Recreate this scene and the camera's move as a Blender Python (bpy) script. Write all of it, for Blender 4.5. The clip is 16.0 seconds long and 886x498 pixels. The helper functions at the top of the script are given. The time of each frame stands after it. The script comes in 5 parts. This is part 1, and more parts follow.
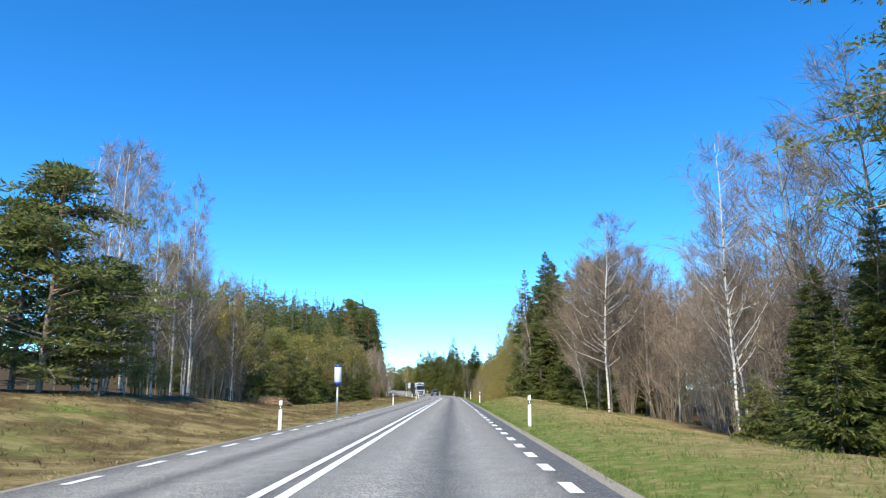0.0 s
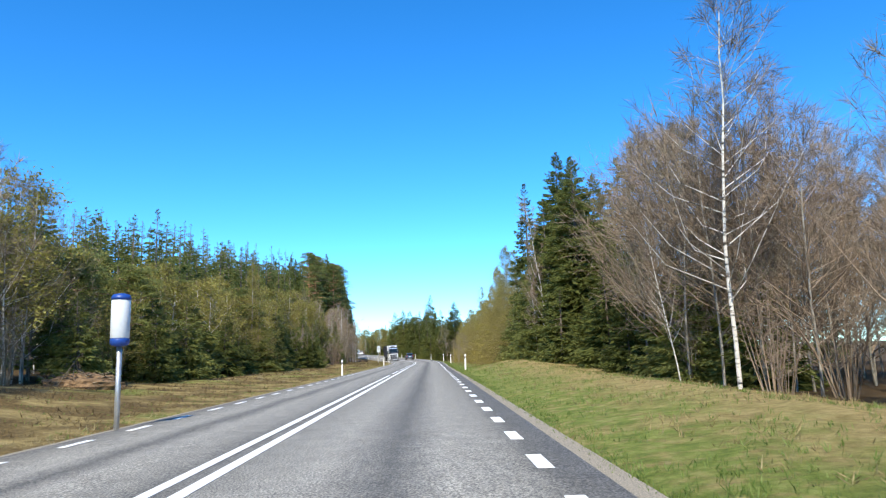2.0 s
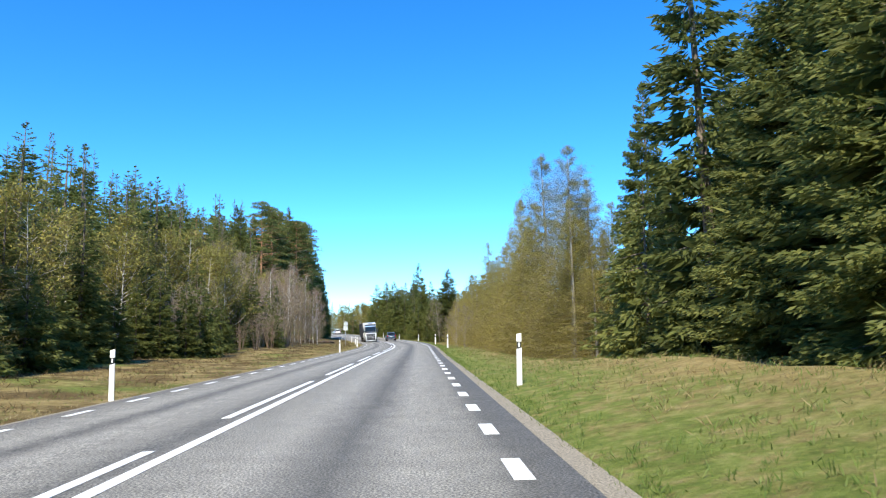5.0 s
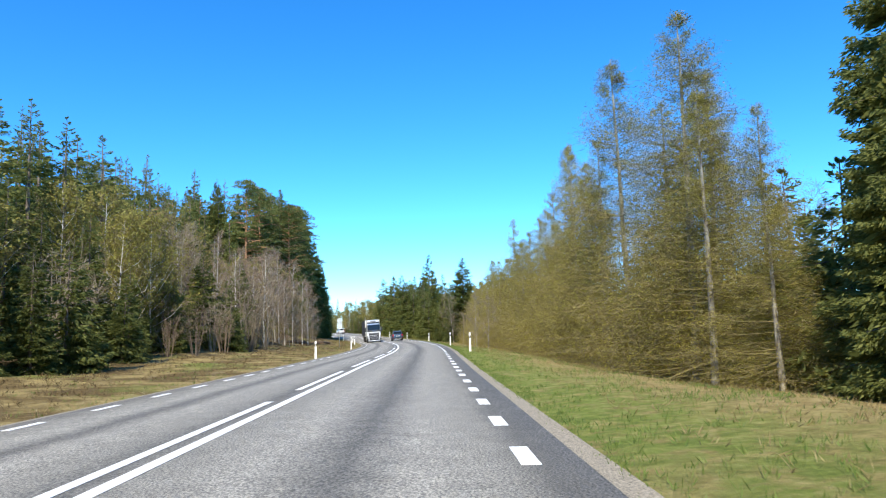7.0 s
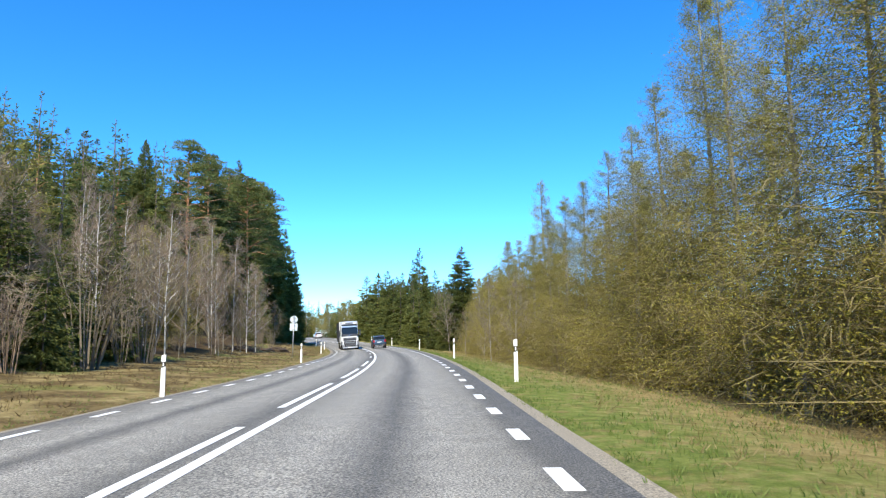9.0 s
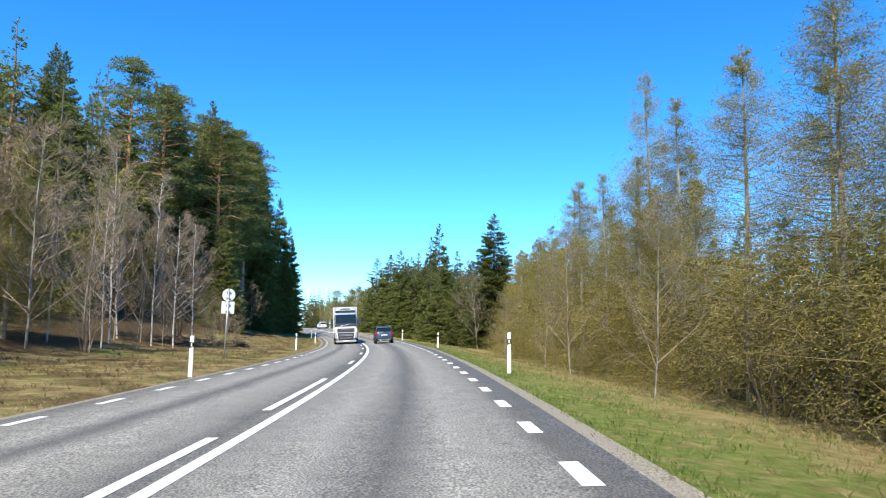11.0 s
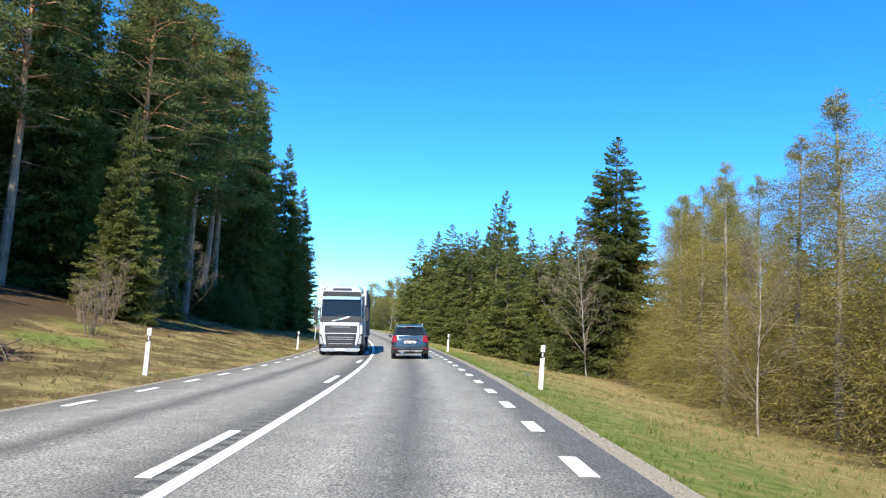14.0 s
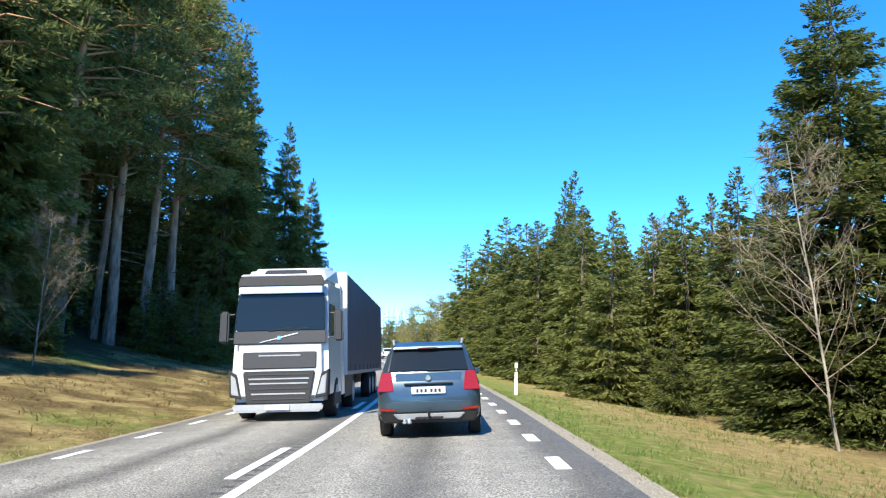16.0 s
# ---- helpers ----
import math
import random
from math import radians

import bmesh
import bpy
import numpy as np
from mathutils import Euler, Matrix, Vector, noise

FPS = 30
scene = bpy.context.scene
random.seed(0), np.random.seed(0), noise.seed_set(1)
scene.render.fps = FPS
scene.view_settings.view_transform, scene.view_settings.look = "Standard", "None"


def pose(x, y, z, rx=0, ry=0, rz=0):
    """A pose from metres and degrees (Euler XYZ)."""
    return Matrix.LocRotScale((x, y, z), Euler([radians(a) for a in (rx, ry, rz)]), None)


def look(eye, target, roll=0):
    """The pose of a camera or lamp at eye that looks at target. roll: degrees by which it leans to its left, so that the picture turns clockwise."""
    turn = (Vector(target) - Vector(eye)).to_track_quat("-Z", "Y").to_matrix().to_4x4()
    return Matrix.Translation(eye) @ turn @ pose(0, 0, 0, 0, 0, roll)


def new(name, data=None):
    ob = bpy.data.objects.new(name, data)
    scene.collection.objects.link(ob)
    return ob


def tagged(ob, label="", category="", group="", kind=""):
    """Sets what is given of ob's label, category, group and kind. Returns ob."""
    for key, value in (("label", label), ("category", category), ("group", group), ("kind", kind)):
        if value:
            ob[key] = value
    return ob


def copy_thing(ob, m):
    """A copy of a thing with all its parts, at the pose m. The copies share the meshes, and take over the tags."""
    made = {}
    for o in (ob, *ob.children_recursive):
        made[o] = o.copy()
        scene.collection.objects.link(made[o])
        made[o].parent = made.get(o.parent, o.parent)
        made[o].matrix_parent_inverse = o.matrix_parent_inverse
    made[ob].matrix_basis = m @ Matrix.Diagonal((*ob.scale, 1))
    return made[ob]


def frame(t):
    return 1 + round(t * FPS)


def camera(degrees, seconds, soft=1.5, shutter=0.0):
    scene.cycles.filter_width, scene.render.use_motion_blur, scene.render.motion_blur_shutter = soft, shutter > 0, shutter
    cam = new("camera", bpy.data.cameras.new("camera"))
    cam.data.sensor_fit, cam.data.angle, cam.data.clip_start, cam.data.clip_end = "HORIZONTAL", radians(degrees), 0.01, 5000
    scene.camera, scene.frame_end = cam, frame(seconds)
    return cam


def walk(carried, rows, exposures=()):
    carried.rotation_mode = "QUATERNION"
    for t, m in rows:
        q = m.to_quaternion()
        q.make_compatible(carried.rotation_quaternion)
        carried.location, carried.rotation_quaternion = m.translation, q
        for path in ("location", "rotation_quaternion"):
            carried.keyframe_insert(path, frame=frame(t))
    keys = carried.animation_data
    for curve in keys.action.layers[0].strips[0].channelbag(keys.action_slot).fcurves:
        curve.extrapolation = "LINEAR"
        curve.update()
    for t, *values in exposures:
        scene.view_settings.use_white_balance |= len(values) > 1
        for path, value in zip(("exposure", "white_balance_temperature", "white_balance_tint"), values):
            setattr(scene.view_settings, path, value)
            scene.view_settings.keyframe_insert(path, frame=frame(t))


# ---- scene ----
cam = camera(64.1, 16.0, soft=1.2, shutter=0.06)
PATH = [
    (0, (2.041, -0.208, 1.223), (2.016, 1.752, 1.619), -0.2),
    (0.5, (2.174, 6.076, 1.242), (2.156, 8.053, 1.542), 0.2),
    (1, (2.225, 11.684, 1.272), (2.190, 13.662, 1.568), 1.0),
    (1.5, (2.310, 18.233, 1.252), (2.312, 20.212, 1.545), -0.6),
    (2, (2.384, 23.896, 1.236), (2.425, 25.874, 1.531), -1.6),
    (2.5, (2.420, 30.337, 1.252), (2.505, 32.315, 1.533), -1.9),
    (3, (2.491, 36.571, 1.257), (2.560, 38.555, 1.506), -1.2),
    (3.5, (2.560, 43.164, 1.255), (2.608, 45.150, 1.488), -0.3),
    (4, (2.608, 49.268, 1.256), (2.659, 51.251, 1.506), -0.4),
    (4.5, (2.730, 56.583, 1.255), (2.801, 58.567, 1.496), -1.0),
    (7, (2.710, 81.795, 1.191), (2.749, 83.780, 1.428), -1.4),
    (7.5, (2.539, 88.478, 1.237), (2.557, 90.463, 1.474), -0.7),
    (8, (2.406, 94.242, 1.271), (2.443, 96.226, 1.526), -0.1),
    (8.5, (2.366, 100.855, 1.238), (2.416, 102.840, 1.477), -0.3),
    (9, (2.305, 106.475, 1.242), (2.375, 108.458, 1.495), -0.6),
    (11.5, (2.232, 136.383, 1.262), (2.215, 138.370, 1.485), 1.2),
    (12, (2.028, 142.092, 1.286), (1.971, 144.079, 1.499), 1.8),
    (12.5, (1.729, 148.519, 1.305), (1.654, 150.505, 1.533), 2.7),
    (13, (1.431, 154.067, 1.317), (1.347, 156.051, 1.552), 3.2),
    (13.5, (1.088, 160.277, 1.328), (0.980, 162.260, 1.561), 3.7),
    (14, (0.798, 165.606, 1.344), (0.665, 167.586, 1.588), 3.5),
    (14.5, (0.456, 171.672, 1.367), (0.294, 173.645, 1.648), 2.5),
    (15, (0.075, 176.802, 1.382), (-0.124, 178.771, 1.669), 1.8),
    (15.5, (-0.435, 182.628, 1.403), (-0.671, 184.589, 1.716), 1.3),
    (16, (-0.926, 187.457, 1.439), (-1.196, 189.413, 1.756), 1.6),
]
EXPOSURES = [(0.0, 1.0), (4.5, 1.15), (9.0, 1.15), (12.0, 1.13), (14.0, 1.27), (16.0, 1.48)]
walk(cam, [(t, look(eye, target, roll)) for t, eye, target, roll in PATH], EXPOSURES)

# ---- world, sun, exposure ----
SUN_FROM = Vector((-0.2, -0.9, 0.95)).normalized()
world = bpy.data.worlds.new("world")
scene.world = world
world.use_nodes = True
wn = world.node_tree.nodes
sky = wn.new("ShaderNodeTexSky")
sky.sky_type, sky.sun_disc = "NISHITA", False
sky.sun_elevation = math.asin(SUN_FROM.z)
sky.sun_rotation = math.atan2(SUN_FROM.x, SUN_FROM.y)
sky.altitude, sky.air_density, sky.dust_density, sky.ozone_density = 900, 0.7, 0.01, 2.6
sat = wn.new("ShaderNodeHueSaturation")
sat.inputs["Saturation"].default_value = 1.31
world.node_tree.links.new(sky.outputs[0], sat.inputs["Color"])
tint = wn.new("ShaderNodeMix")  # the clear, slightly cyan spring sky
tint.data_type, tint.blend_type = "RGBA", "MULTIPLY"
tint.inputs[0].default_value = 1.0
tint.inputs[7].default_value = (0.68, 0.95, 1.0, 1)
world.node_tree.links.new(sat.outputs[0], tint.inputs[6])
world.node_tree.links.new(tint.outputs[2], wn["Background"].inputs[0])
wn["Background"].inputs[1].default_value = 0.162

sun = new("sun", bpy.data.lights.new("sun", "SUN"))
sun.data.energy, sun.data.angle, sun.data.color = 3.5, radians(0.55), (1.0, 0.93, 0.76)
sun.matrix_world = look(SUN_FROM * 60, (0, 0, 0))

# ---- materials ----
def material(name, rough=0.7, metal=0.0, spec=0.5):
    m = bpy.data.materials.new(name)
    m.use_nodes = True
    b = m.node_tree.nodes["Principled BSDF"]
    b.inputs["Roughness"].default_value, b.inputs["Metallic"].default_value = rough, metal
    b.inputs["Specular IOR Level"].default_value = spec
    return m, m.node_tree.nodes, m.node_tree.links, b


def ramp(nodes, stops):
    r = nodes.new("ShaderNodeValToRGB")
    while len(r.color_ramp.elements) < len(stops):
        r.color_ramp.elements.new(0.5)
    for e, (at, c) in zip(r.color_ramp.elements, stops):
        e.position, e.color = at, (*c, 1)
    return r


def plain(name, color, rough=0.6, metal=0.0, spec=0.5, vary=0.06, scale=14.0, bump=0.0):
    """A painted or moulded surface with faint unevenness."""
    m, n, l, b = material(name, rough, metal, spec)
    co = n.new("ShaderNodeTexCoord")
    t = n.new("ShaderNodeTexNoise")
    t.inputs["Scale"].default_value, t.inputs["Detail"].default_value = scale, 5
    l.new(co.outputs["Object"], t.inputs["Vector"])
    r = ramp(n, [(0.3, [c * (1 - vary) for c in color]), (0.7, [min(1, c * (1 + vary)) for c in color])])
    l.new(t.outputs[0], r.inputs[0])
    l.new(r.outputs[0], b.inputs["Base Color"])
    if bump:
        k = n.new("ShaderNodeBump")
        k.inputs["Strength"].default_value = bump
        l.new(t.outputs[0], k.inputs["Height"])
        l.new(k.outputs[0], b.inputs["Normal"])
    return m


def foliage(name, low, mid, high, rough=0.65, through_light=0.35):
    """Leaves or needles: tone by piece and by tree, some light passing through."""
    m, n, l, b = material(name, rough, 0, 0.25)
    g, o = n.new("ShaderNodeNewGeometry"), n.new("ShaderNodeObjectInfo")
    mix = n.new("ShaderNodeMath")
    mix.operation, mix.inputs[2].default_value = "MULTIPLY_ADD", 0.0
    mix.inputs[1].default_value = 0.6
    l.new(g.outputs["Random Per Island"], mix.inputs[0])
    add = n.new("ShaderNodeMath")
    add.operation, add.inputs[1].default_value = "MULTIPLY_ADD", 0.4
    l.new(o.outputs["Random"], add.inputs[0])
    l.new(mix.outputs[0], add.inputs[2])
    r = ramp(n, [(0.05, low), (0.5, mid), (0.95, high)])
    l.new(add.outputs[0], r.inputs[0])
    l.new(r.outputs[0], b.inputs["Base Color"])
    tr = n.new("ShaderNodeBsdfTranslucent")
    l.new(r.outputs[0], tr.inputs[0])
    ms = n.new("ShaderNodeMixShader")
    ms.inputs[0].default_value = through_light
    l.new(b.outputs[0], ms.inputs[1])
    l.new(tr.outputs[0], ms.inputs[2])
    l.new(ms.outputs[0], n["Material Output"].inputs[0])
    return m


def bark(name, dark, light, scale=(9, 9, 2), contrast=(0.35, 0.65), bump=0.6):
    m, n, l, b = material(name, 0.9, 0, 0.2)
    co, mp, t = n.new("ShaderNodeTexCoord"), n.new("ShaderNodeMapping"), n.new("ShaderNodeTexNoise")
    mp.inputs["Scale"].default_value = scale
    t.inputs["Scale"].default_value, t.inputs["Detail"].default_value = 1.0, 6
    l.new(co.outputs["Object"], mp.inputs[0])
    l.new(mp.outputs[0], t.inputs["Vector"])
    r = ramp(n, [(contrast[0], dark), (contrast[1], light)])
    l.new(t.outputs[0], r.inputs[0])
    l.new(r.outputs[0], b.inputs["Base Color"])
    k = n.new("ShaderNodeBump")
    k.inputs["Strength"].default_value = bump
    l.new(t.outputs[0], k.inputs["Height"])
    l.new(k.outputs[0], b.inputs["Normal"])
    return m


def pine_bark():
    """Grey-brown at the foot, flaky orange higher up the stem."""
    m = bark("pine_bark", (0.13, 0.105, 0.085), (0.34, 0.28, 0.225))
    n, l = m.node_tree.nodes, m.node_tree.links
    co, sep = n.new("ShaderNodeTexCoord"), n.new("ShaderNodeSeparateXYZ")
    l.new(co.outputs["Object"], sep.inputs[0])
    mr = n.new("ShaderNodeMapRange")
    mr.inputs["From Min"].default_value, mr.inputs["From Max"].default_value = 3.0, 11.0
    l.new(sep.outputs[2], mr.inputs[0])
    mix = n.new("ShaderNodeMix")
    mix.data_type = "RGBA"
    b = n["Principled BSDF"]
    src = b.inputs["Base Color"].links[0].from_socket
    l.new(mr.outputs[0], mix.inputs[0])
    l.new(src, mix.inputs[6])
    mix.inputs[7].default_value = (0.48, 0.25, 0.13, 1)
    l.new(mix.outputs[2], b.inputs["Base Color"])
    return m


def ground_material():
    """Spring verge: new grass, last year's straw, heath and leaf litter in uneven patches."""
    m, n, l, b = material("verge_soil_and_grass", 0.95, 0, 0.1)
    uv, sep, geo = n.new("ShaderNodeUVMap"), n.new("ShaderNodeSeparateXYZ"), n.new("ShaderNodeNewGeometry")
    uv.uv_map = "across"
    l.new(uv.outputs[0], sep.inputs[0])

    def tex(scale, detail=6, rough=0.6):
        t = n.new("ShaderNodeTexNoise")
        t.inputs["Scale"].default_value, t.inputs["Detail"].default_value, t.inputs["Roughness"].default_value = scale, detail, rough
        l.new(geo.outputs["Position"], t.inputs["Vector"])
        return t.outputs[0]

    def mixer(fac, a, c):
        x = n.new("ShaderNodeMix")
        x.data_type = "RGBA"
        l.new(fac, x.inputs[0])
        l.new(a, x.inputs[6])
        l.new(c, x.inputs[7])
        return x.outputs[2]

    def step(value, lo, hi, wob=None, amount=0.0):
        if wob is not None:
            a = n.new("ShaderNodeMath")
            a.operation, a.inputs[1].default_value = "MULTIPLY_ADD", amount
            l.new(wob, a.inputs[0])
            l.new(value, a.inputs[2])
            value = a.outputs[0]
        r = n.new("ShaderNodeMapRange")
        r.interpolation_type = "SMOOTHSTEP"
        r.inputs["From Min"].default_value, r.inputs["From Max"].default_value = lo, hi
        l.new(value, r.inputs[0])
        return r.outputs[0]

    fine, patch, wide, grain = tex(9, 8, 0.7), tex(0.55, 5), tex(0.16, 4), tex(38, 4)
    green = ramp(n, [(0.3, (0.07, 0.10, 0.018)), (0.52, (0.165, 0.205, 0.046)), (0.72, (0.30, 0.305, 0.10))])
    straw = ramp(n, [(0.3, (0.16, 0.115, 0.045)), (0.55, (0.33, 0.255, 0.11)), (0.75, (0.46, 0.38, 0.19))])
    heath = ramp(n, [(0.3, (0.055, 0.038, 0.016)), (0.55, (0.15, 0.105, 0.045)), (0.75, (0.29, 0.21, 0.10))])
    litter = ramp(n, [(0.3, (0.03, 0.02, 0.012)), (0.6, (0.11, 0.075, 0.04)), (0.8, (0.2, 0.14, 0.08))])
    clumps = tex(3.0, 9, 0.78)
    for r, t in ((green, clumps), (straw, clumps), (heath, fine), (litter, fine)):
        l.new(t, r.inputs[0])
    right = mixer(step(sep.outputs[0], 8.0, 11.0, patch, 5.0), green.outputs[0], straw.outputs[0])
    right = mixer(step(wide, 0.58, 0.72), right, straw.outputs[0])
    mott = tex(2.3, 6, 0.65)
    half = n.new("ShaderNodeMath")
    half.operation, half.inputs[1].default_value = "MULTIPLY", 0.8
    l.new(step(mott, 0.44, 0.68), half.inputs[0])
    right = mixer(half.outputs[0], right, straw.outputs[0])
    right = mixer(step(sep.outputs[0], 13.0, 15.5, patch, 3.0), right, litter.outputs[0])
    leftside = mixer(step(patch, 0.42, 0.62), heath.outputs[0], straw.outputs[0])
    leftside = mixer(step(wide, 0.53, 0.72), leftside, green.outputs[0])
    leftside = mixer(step(sep.outputs[0], -11.0, -14.5, patch, 3.0), leftside, litter.outputs[0])
    both = mixer(step(sep.outputs[0], -1.0, 1.0), leftside, right)
    l.new(both, b.inputs["Base Color"])
    k = n.new("ShaderNodeBump")
    k.inputs["Strength"].default_value, k.inputs["Distance"].default_value = 0.9, 0.08
    l.new(fine, k.inputs["Height"])
    l.new(k.outputs[0], b.inputs["Normal"])
    return m


def asphalt_material():
    """Worn asphalt: pale polished wheel tracks, dark oil streaks, coarse stones."""
    m, n, l, b = material("worn_asphalt", 0.78, 0, 0.45)
    uv, sep, geo = n.new("ShaderNodeUVMap"), n.new("ShaderNodeSeparateXYZ"), n.new("ShaderNodeNewGeometry")
    uv.uv_map = "across"
    l.new(uv.outputs[0], sep.inputs[0])
    wob, stones, blot = n.new("ShaderNodeTexNoise"), n.new("ShaderNodeTexNoise"), n.new("ShaderNodeTexNoise")
    for t, s in ((wob, 0.35), (stones, 42.0), (blot, 2.2)):
        t.inputs["Scale"].default_value, t.inputs["Detail"].default_value = s, 5
        l.new(geo.outputs["Position"], t.inputs["Vector"])
    a = n.new("ShaderNodeMath")
    a.operation, a.inputs[1].default_value = "MULTIPLY_ADD", 0.35
    l.new(wob.outputs[0], a.inputs[0])
    l.new(sep.outputs[0], a.inputs[2])
    mr = n.new("ShaderNodeMapRange")
    mr.inputs["From Min"].default_value, mr.inputs["From Max"].default_value = -4.5 + 0.17, 4.5 + 0.17
    l.new(a.outputs[0], mr.inputs[0])
    p, q, d = (0.215, 0.205, 0.18), (0.275, 0.262, 0.232), (0.115, 0.11, 0.098)
    lane = ramp(n, [(0.04, d), (0.12, p), (0.20, q), (0.255, d), (0.31, q), (0.41, p), (0.46, d), (0.52, p), (0.62, q), (0.71, d), (0.78, q), (0.87, p), (0.905, d), (0.97, (0.10,) * 3)])
    l.new(mr.outputs[0], lane.inputs[0])
    sr = ramp(n, [(0.36, (0.35,) * 3), (0.5, (0.95,) * 3), (0.64, (1.9, 1.86, 1.78))])
    l.new(stones.outputs[0], sr.inputs[0])
    br = ramp(n, [(0.3, (0.85,) * 3), (0.7, (1.12,) * 3)])
    l.new(blot.outputs[0], br.inputs[0])
    c = lane.outputs[0]
    for f in (sr, br):
        x = n.new("ShaderNodeMix")
        x.data_type, x.blend_type = "RGBA", "MULTIPLY"
        x.inputs[0].default_value = 1.0
        l.new(c, x.inputs[6])
        l.new(f.outputs[0], x.inputs[7])
        c = x.outputs[2]
    l.new(c, b.inputs["Base Color"])
    k = n.new("ShaderNodeBump")
    k.inputs["Strength"].default_value, k.inputs["Distance"].default_value = 0.6, 0.01
    l.new(stones.outputs[0], k.inputs["Height"])
    l.new(k.outputs[0], b.inputs["Normal"])
    return m


MAT = dict(
    ground=ground_material(), asphalt=asphalt_material(),
    gravel=plain("shoulder_gravel", (0.27, 0.235, 0.18), 0.95, vary=0.6, scale=45, bump=0.8),
    line=plain("road_paint", (0.82, 0.82, 0.80), 0.6, vary=0.12, scale=30, bump=0.2),
    spruce=foliage("spruce_needles", (0.065, 0.08, 0.024), (0.155, 0.178, 0.048), (0.275, 0.28, 0.085), through_light=0.52),
    pine=foliage("pine_needles", (0.08, 0.097, 0.032), (0.18, 0.205, 0.062), (0.31, 0.315, 0.10), through_light=0.52),
    larch=foliage("larch_buds", (0.19, 0.165, 0.03), (0.33, 0.29, 0.05), (0.48, 0.42, 0.085), through_light=0.4),
    bud=foliage("birch_buds", (0.17, 0.16, 0.035), (0.29, 0.265, 0.06), (0.42, 0.37, 0.10), through_light=0.4),
    twig_warm=foliage("reddish_twigs", (0.13, 0.093, 0.064), (0.24, 0.178, 0.126), (0.38, 0.29, 0.21), 0.85, 0.0),
    twig_grey=foliage("grey_brown_twigs", (0.11, 0.09, 0.062), (0.215, 0.175, 0.122), (0.36, 0.30, 0.22), 0.85, 0.0),
    twig_larch=foliage("larch_twigs", (0.10, 0.08, 0.035), (0.19, 0.152, 0.066), (0.31, 0.255, 0.12), 0.85, 0.0),
    bark_spruce=bark("spruce_bark", (0.09, 0.07, 0.055), (0.25, 0.2, 0.16)),
    bark_pine=pine_bark(),
    bark_grey=bark("grey_bark", (0.14, 0.12, 0.10), (0.40, 0.37, 0.31)),
    bark_birch=bark("birch_bark", (0.05, 0.045, 0.04), (0.60, 0.56, 0.50), (3, 3, 7), (0.36, 0.48), 0.3),
    grass=foliage("grass_blades", (0.06, 0.10, 0.018), (0.125, 0.185, 0.037), (0.23, 0.27, 0.08), through_light=0.3),
    straw=foliage("dry_grass", (0.15, 0.11, 0.045), (0.31, 0.24, 0.11), (0.48, 0.40, 0.21), through_light=0.3),
    heath=foliage("dry_heath", (0.06, 0.04, 0.018), (0.14, 0.095, 0.04), (0.27, 0.19, 0.09), through_light=0.1),
    white=plain("white_plastic", (0.80, 0.79, 0.76), 0.5, vary=0.05, scale=6),
    black=plain("black_plastic", (0.02, 0.02, 0.02), 0.5),
    steel=plain("galvanised_steel", (0.48, 0.49, 0.50), 0.45, 0.7, vary=0.1),
    signback=plain("grey_sign_back", (0.58, 0.64, 0.62), 0.5, 0.1, vary=0.06),
    blue=plain("blue_enamel", (0.015, 0.06, 0.28), 0.4),
    cabinet=plain("grey_enamel", (0.62, 0.64, 0.66), 0.4, vary=0.05),
    mound=plain("earth_and_roots", (0.17, 0.105, 0.055), 0.95, vary=0.55, scale=7, bump=0.9),
    blue_plastic=plain("blue_plastic", (0.02, 0.16, 0.55), 0.35),
    reflector=plain("reflector", (0.75, 0.75, 0.72), 0.25),
)

# ---- the lie of the land: a road that runs straight, then bends to one side ----
BEND = 128.0  # the straight ends here
END = 372.0  # and the bend here
CURVE = 0.000915


def mid(y):
    """Sideways place of the road's middle line."""
    if y < BEND:
        return 0.0
    if y < END:
        return -CURVE * (y - BEND) ** 2
    return -CURVE * (END - BEND) ** 2 + slope(END) * (y - END)


def slope(y):
    return 0.0 if y < BEND else -2 * CURVE * (min(y, END) - BEND)


def stretch(y):
    return math.sqrt(1 + slope(y) ** 2)


def rise(y):
    """Height of the road's middle: a faint dip before the bend, then a slow climb."""
    if y < 185:
        return float(np.interp(y, (110, 134, 150, 165, 185), (0.0, -0.06, -0.05, -0.04, 0.0)))
    if y < 260:
        return 0.00015 * (y - 185) ** 2
    return min(1.9, 0.844 + 0.0225 * (y - 260))


def bank(y):
    """Cross slope of the inner lane, steeper through the bend."""
    return float(np.interp(y, (112, 134, 150, 165, 180, 197), (0.0265, 0.02, 0.014, 0.023, 0.036, 0.05)))


def road_z(d, y):
    cross = float(np.interp(y, (-10, 60, 108, 134, 150, 165, 180, 197), (-0.014, 0.003, -0.013, 0.027, 0.033, 0.043, 0.052, 0.062))) if d > 0 else bank(y)
    return rise(y) + cross * d


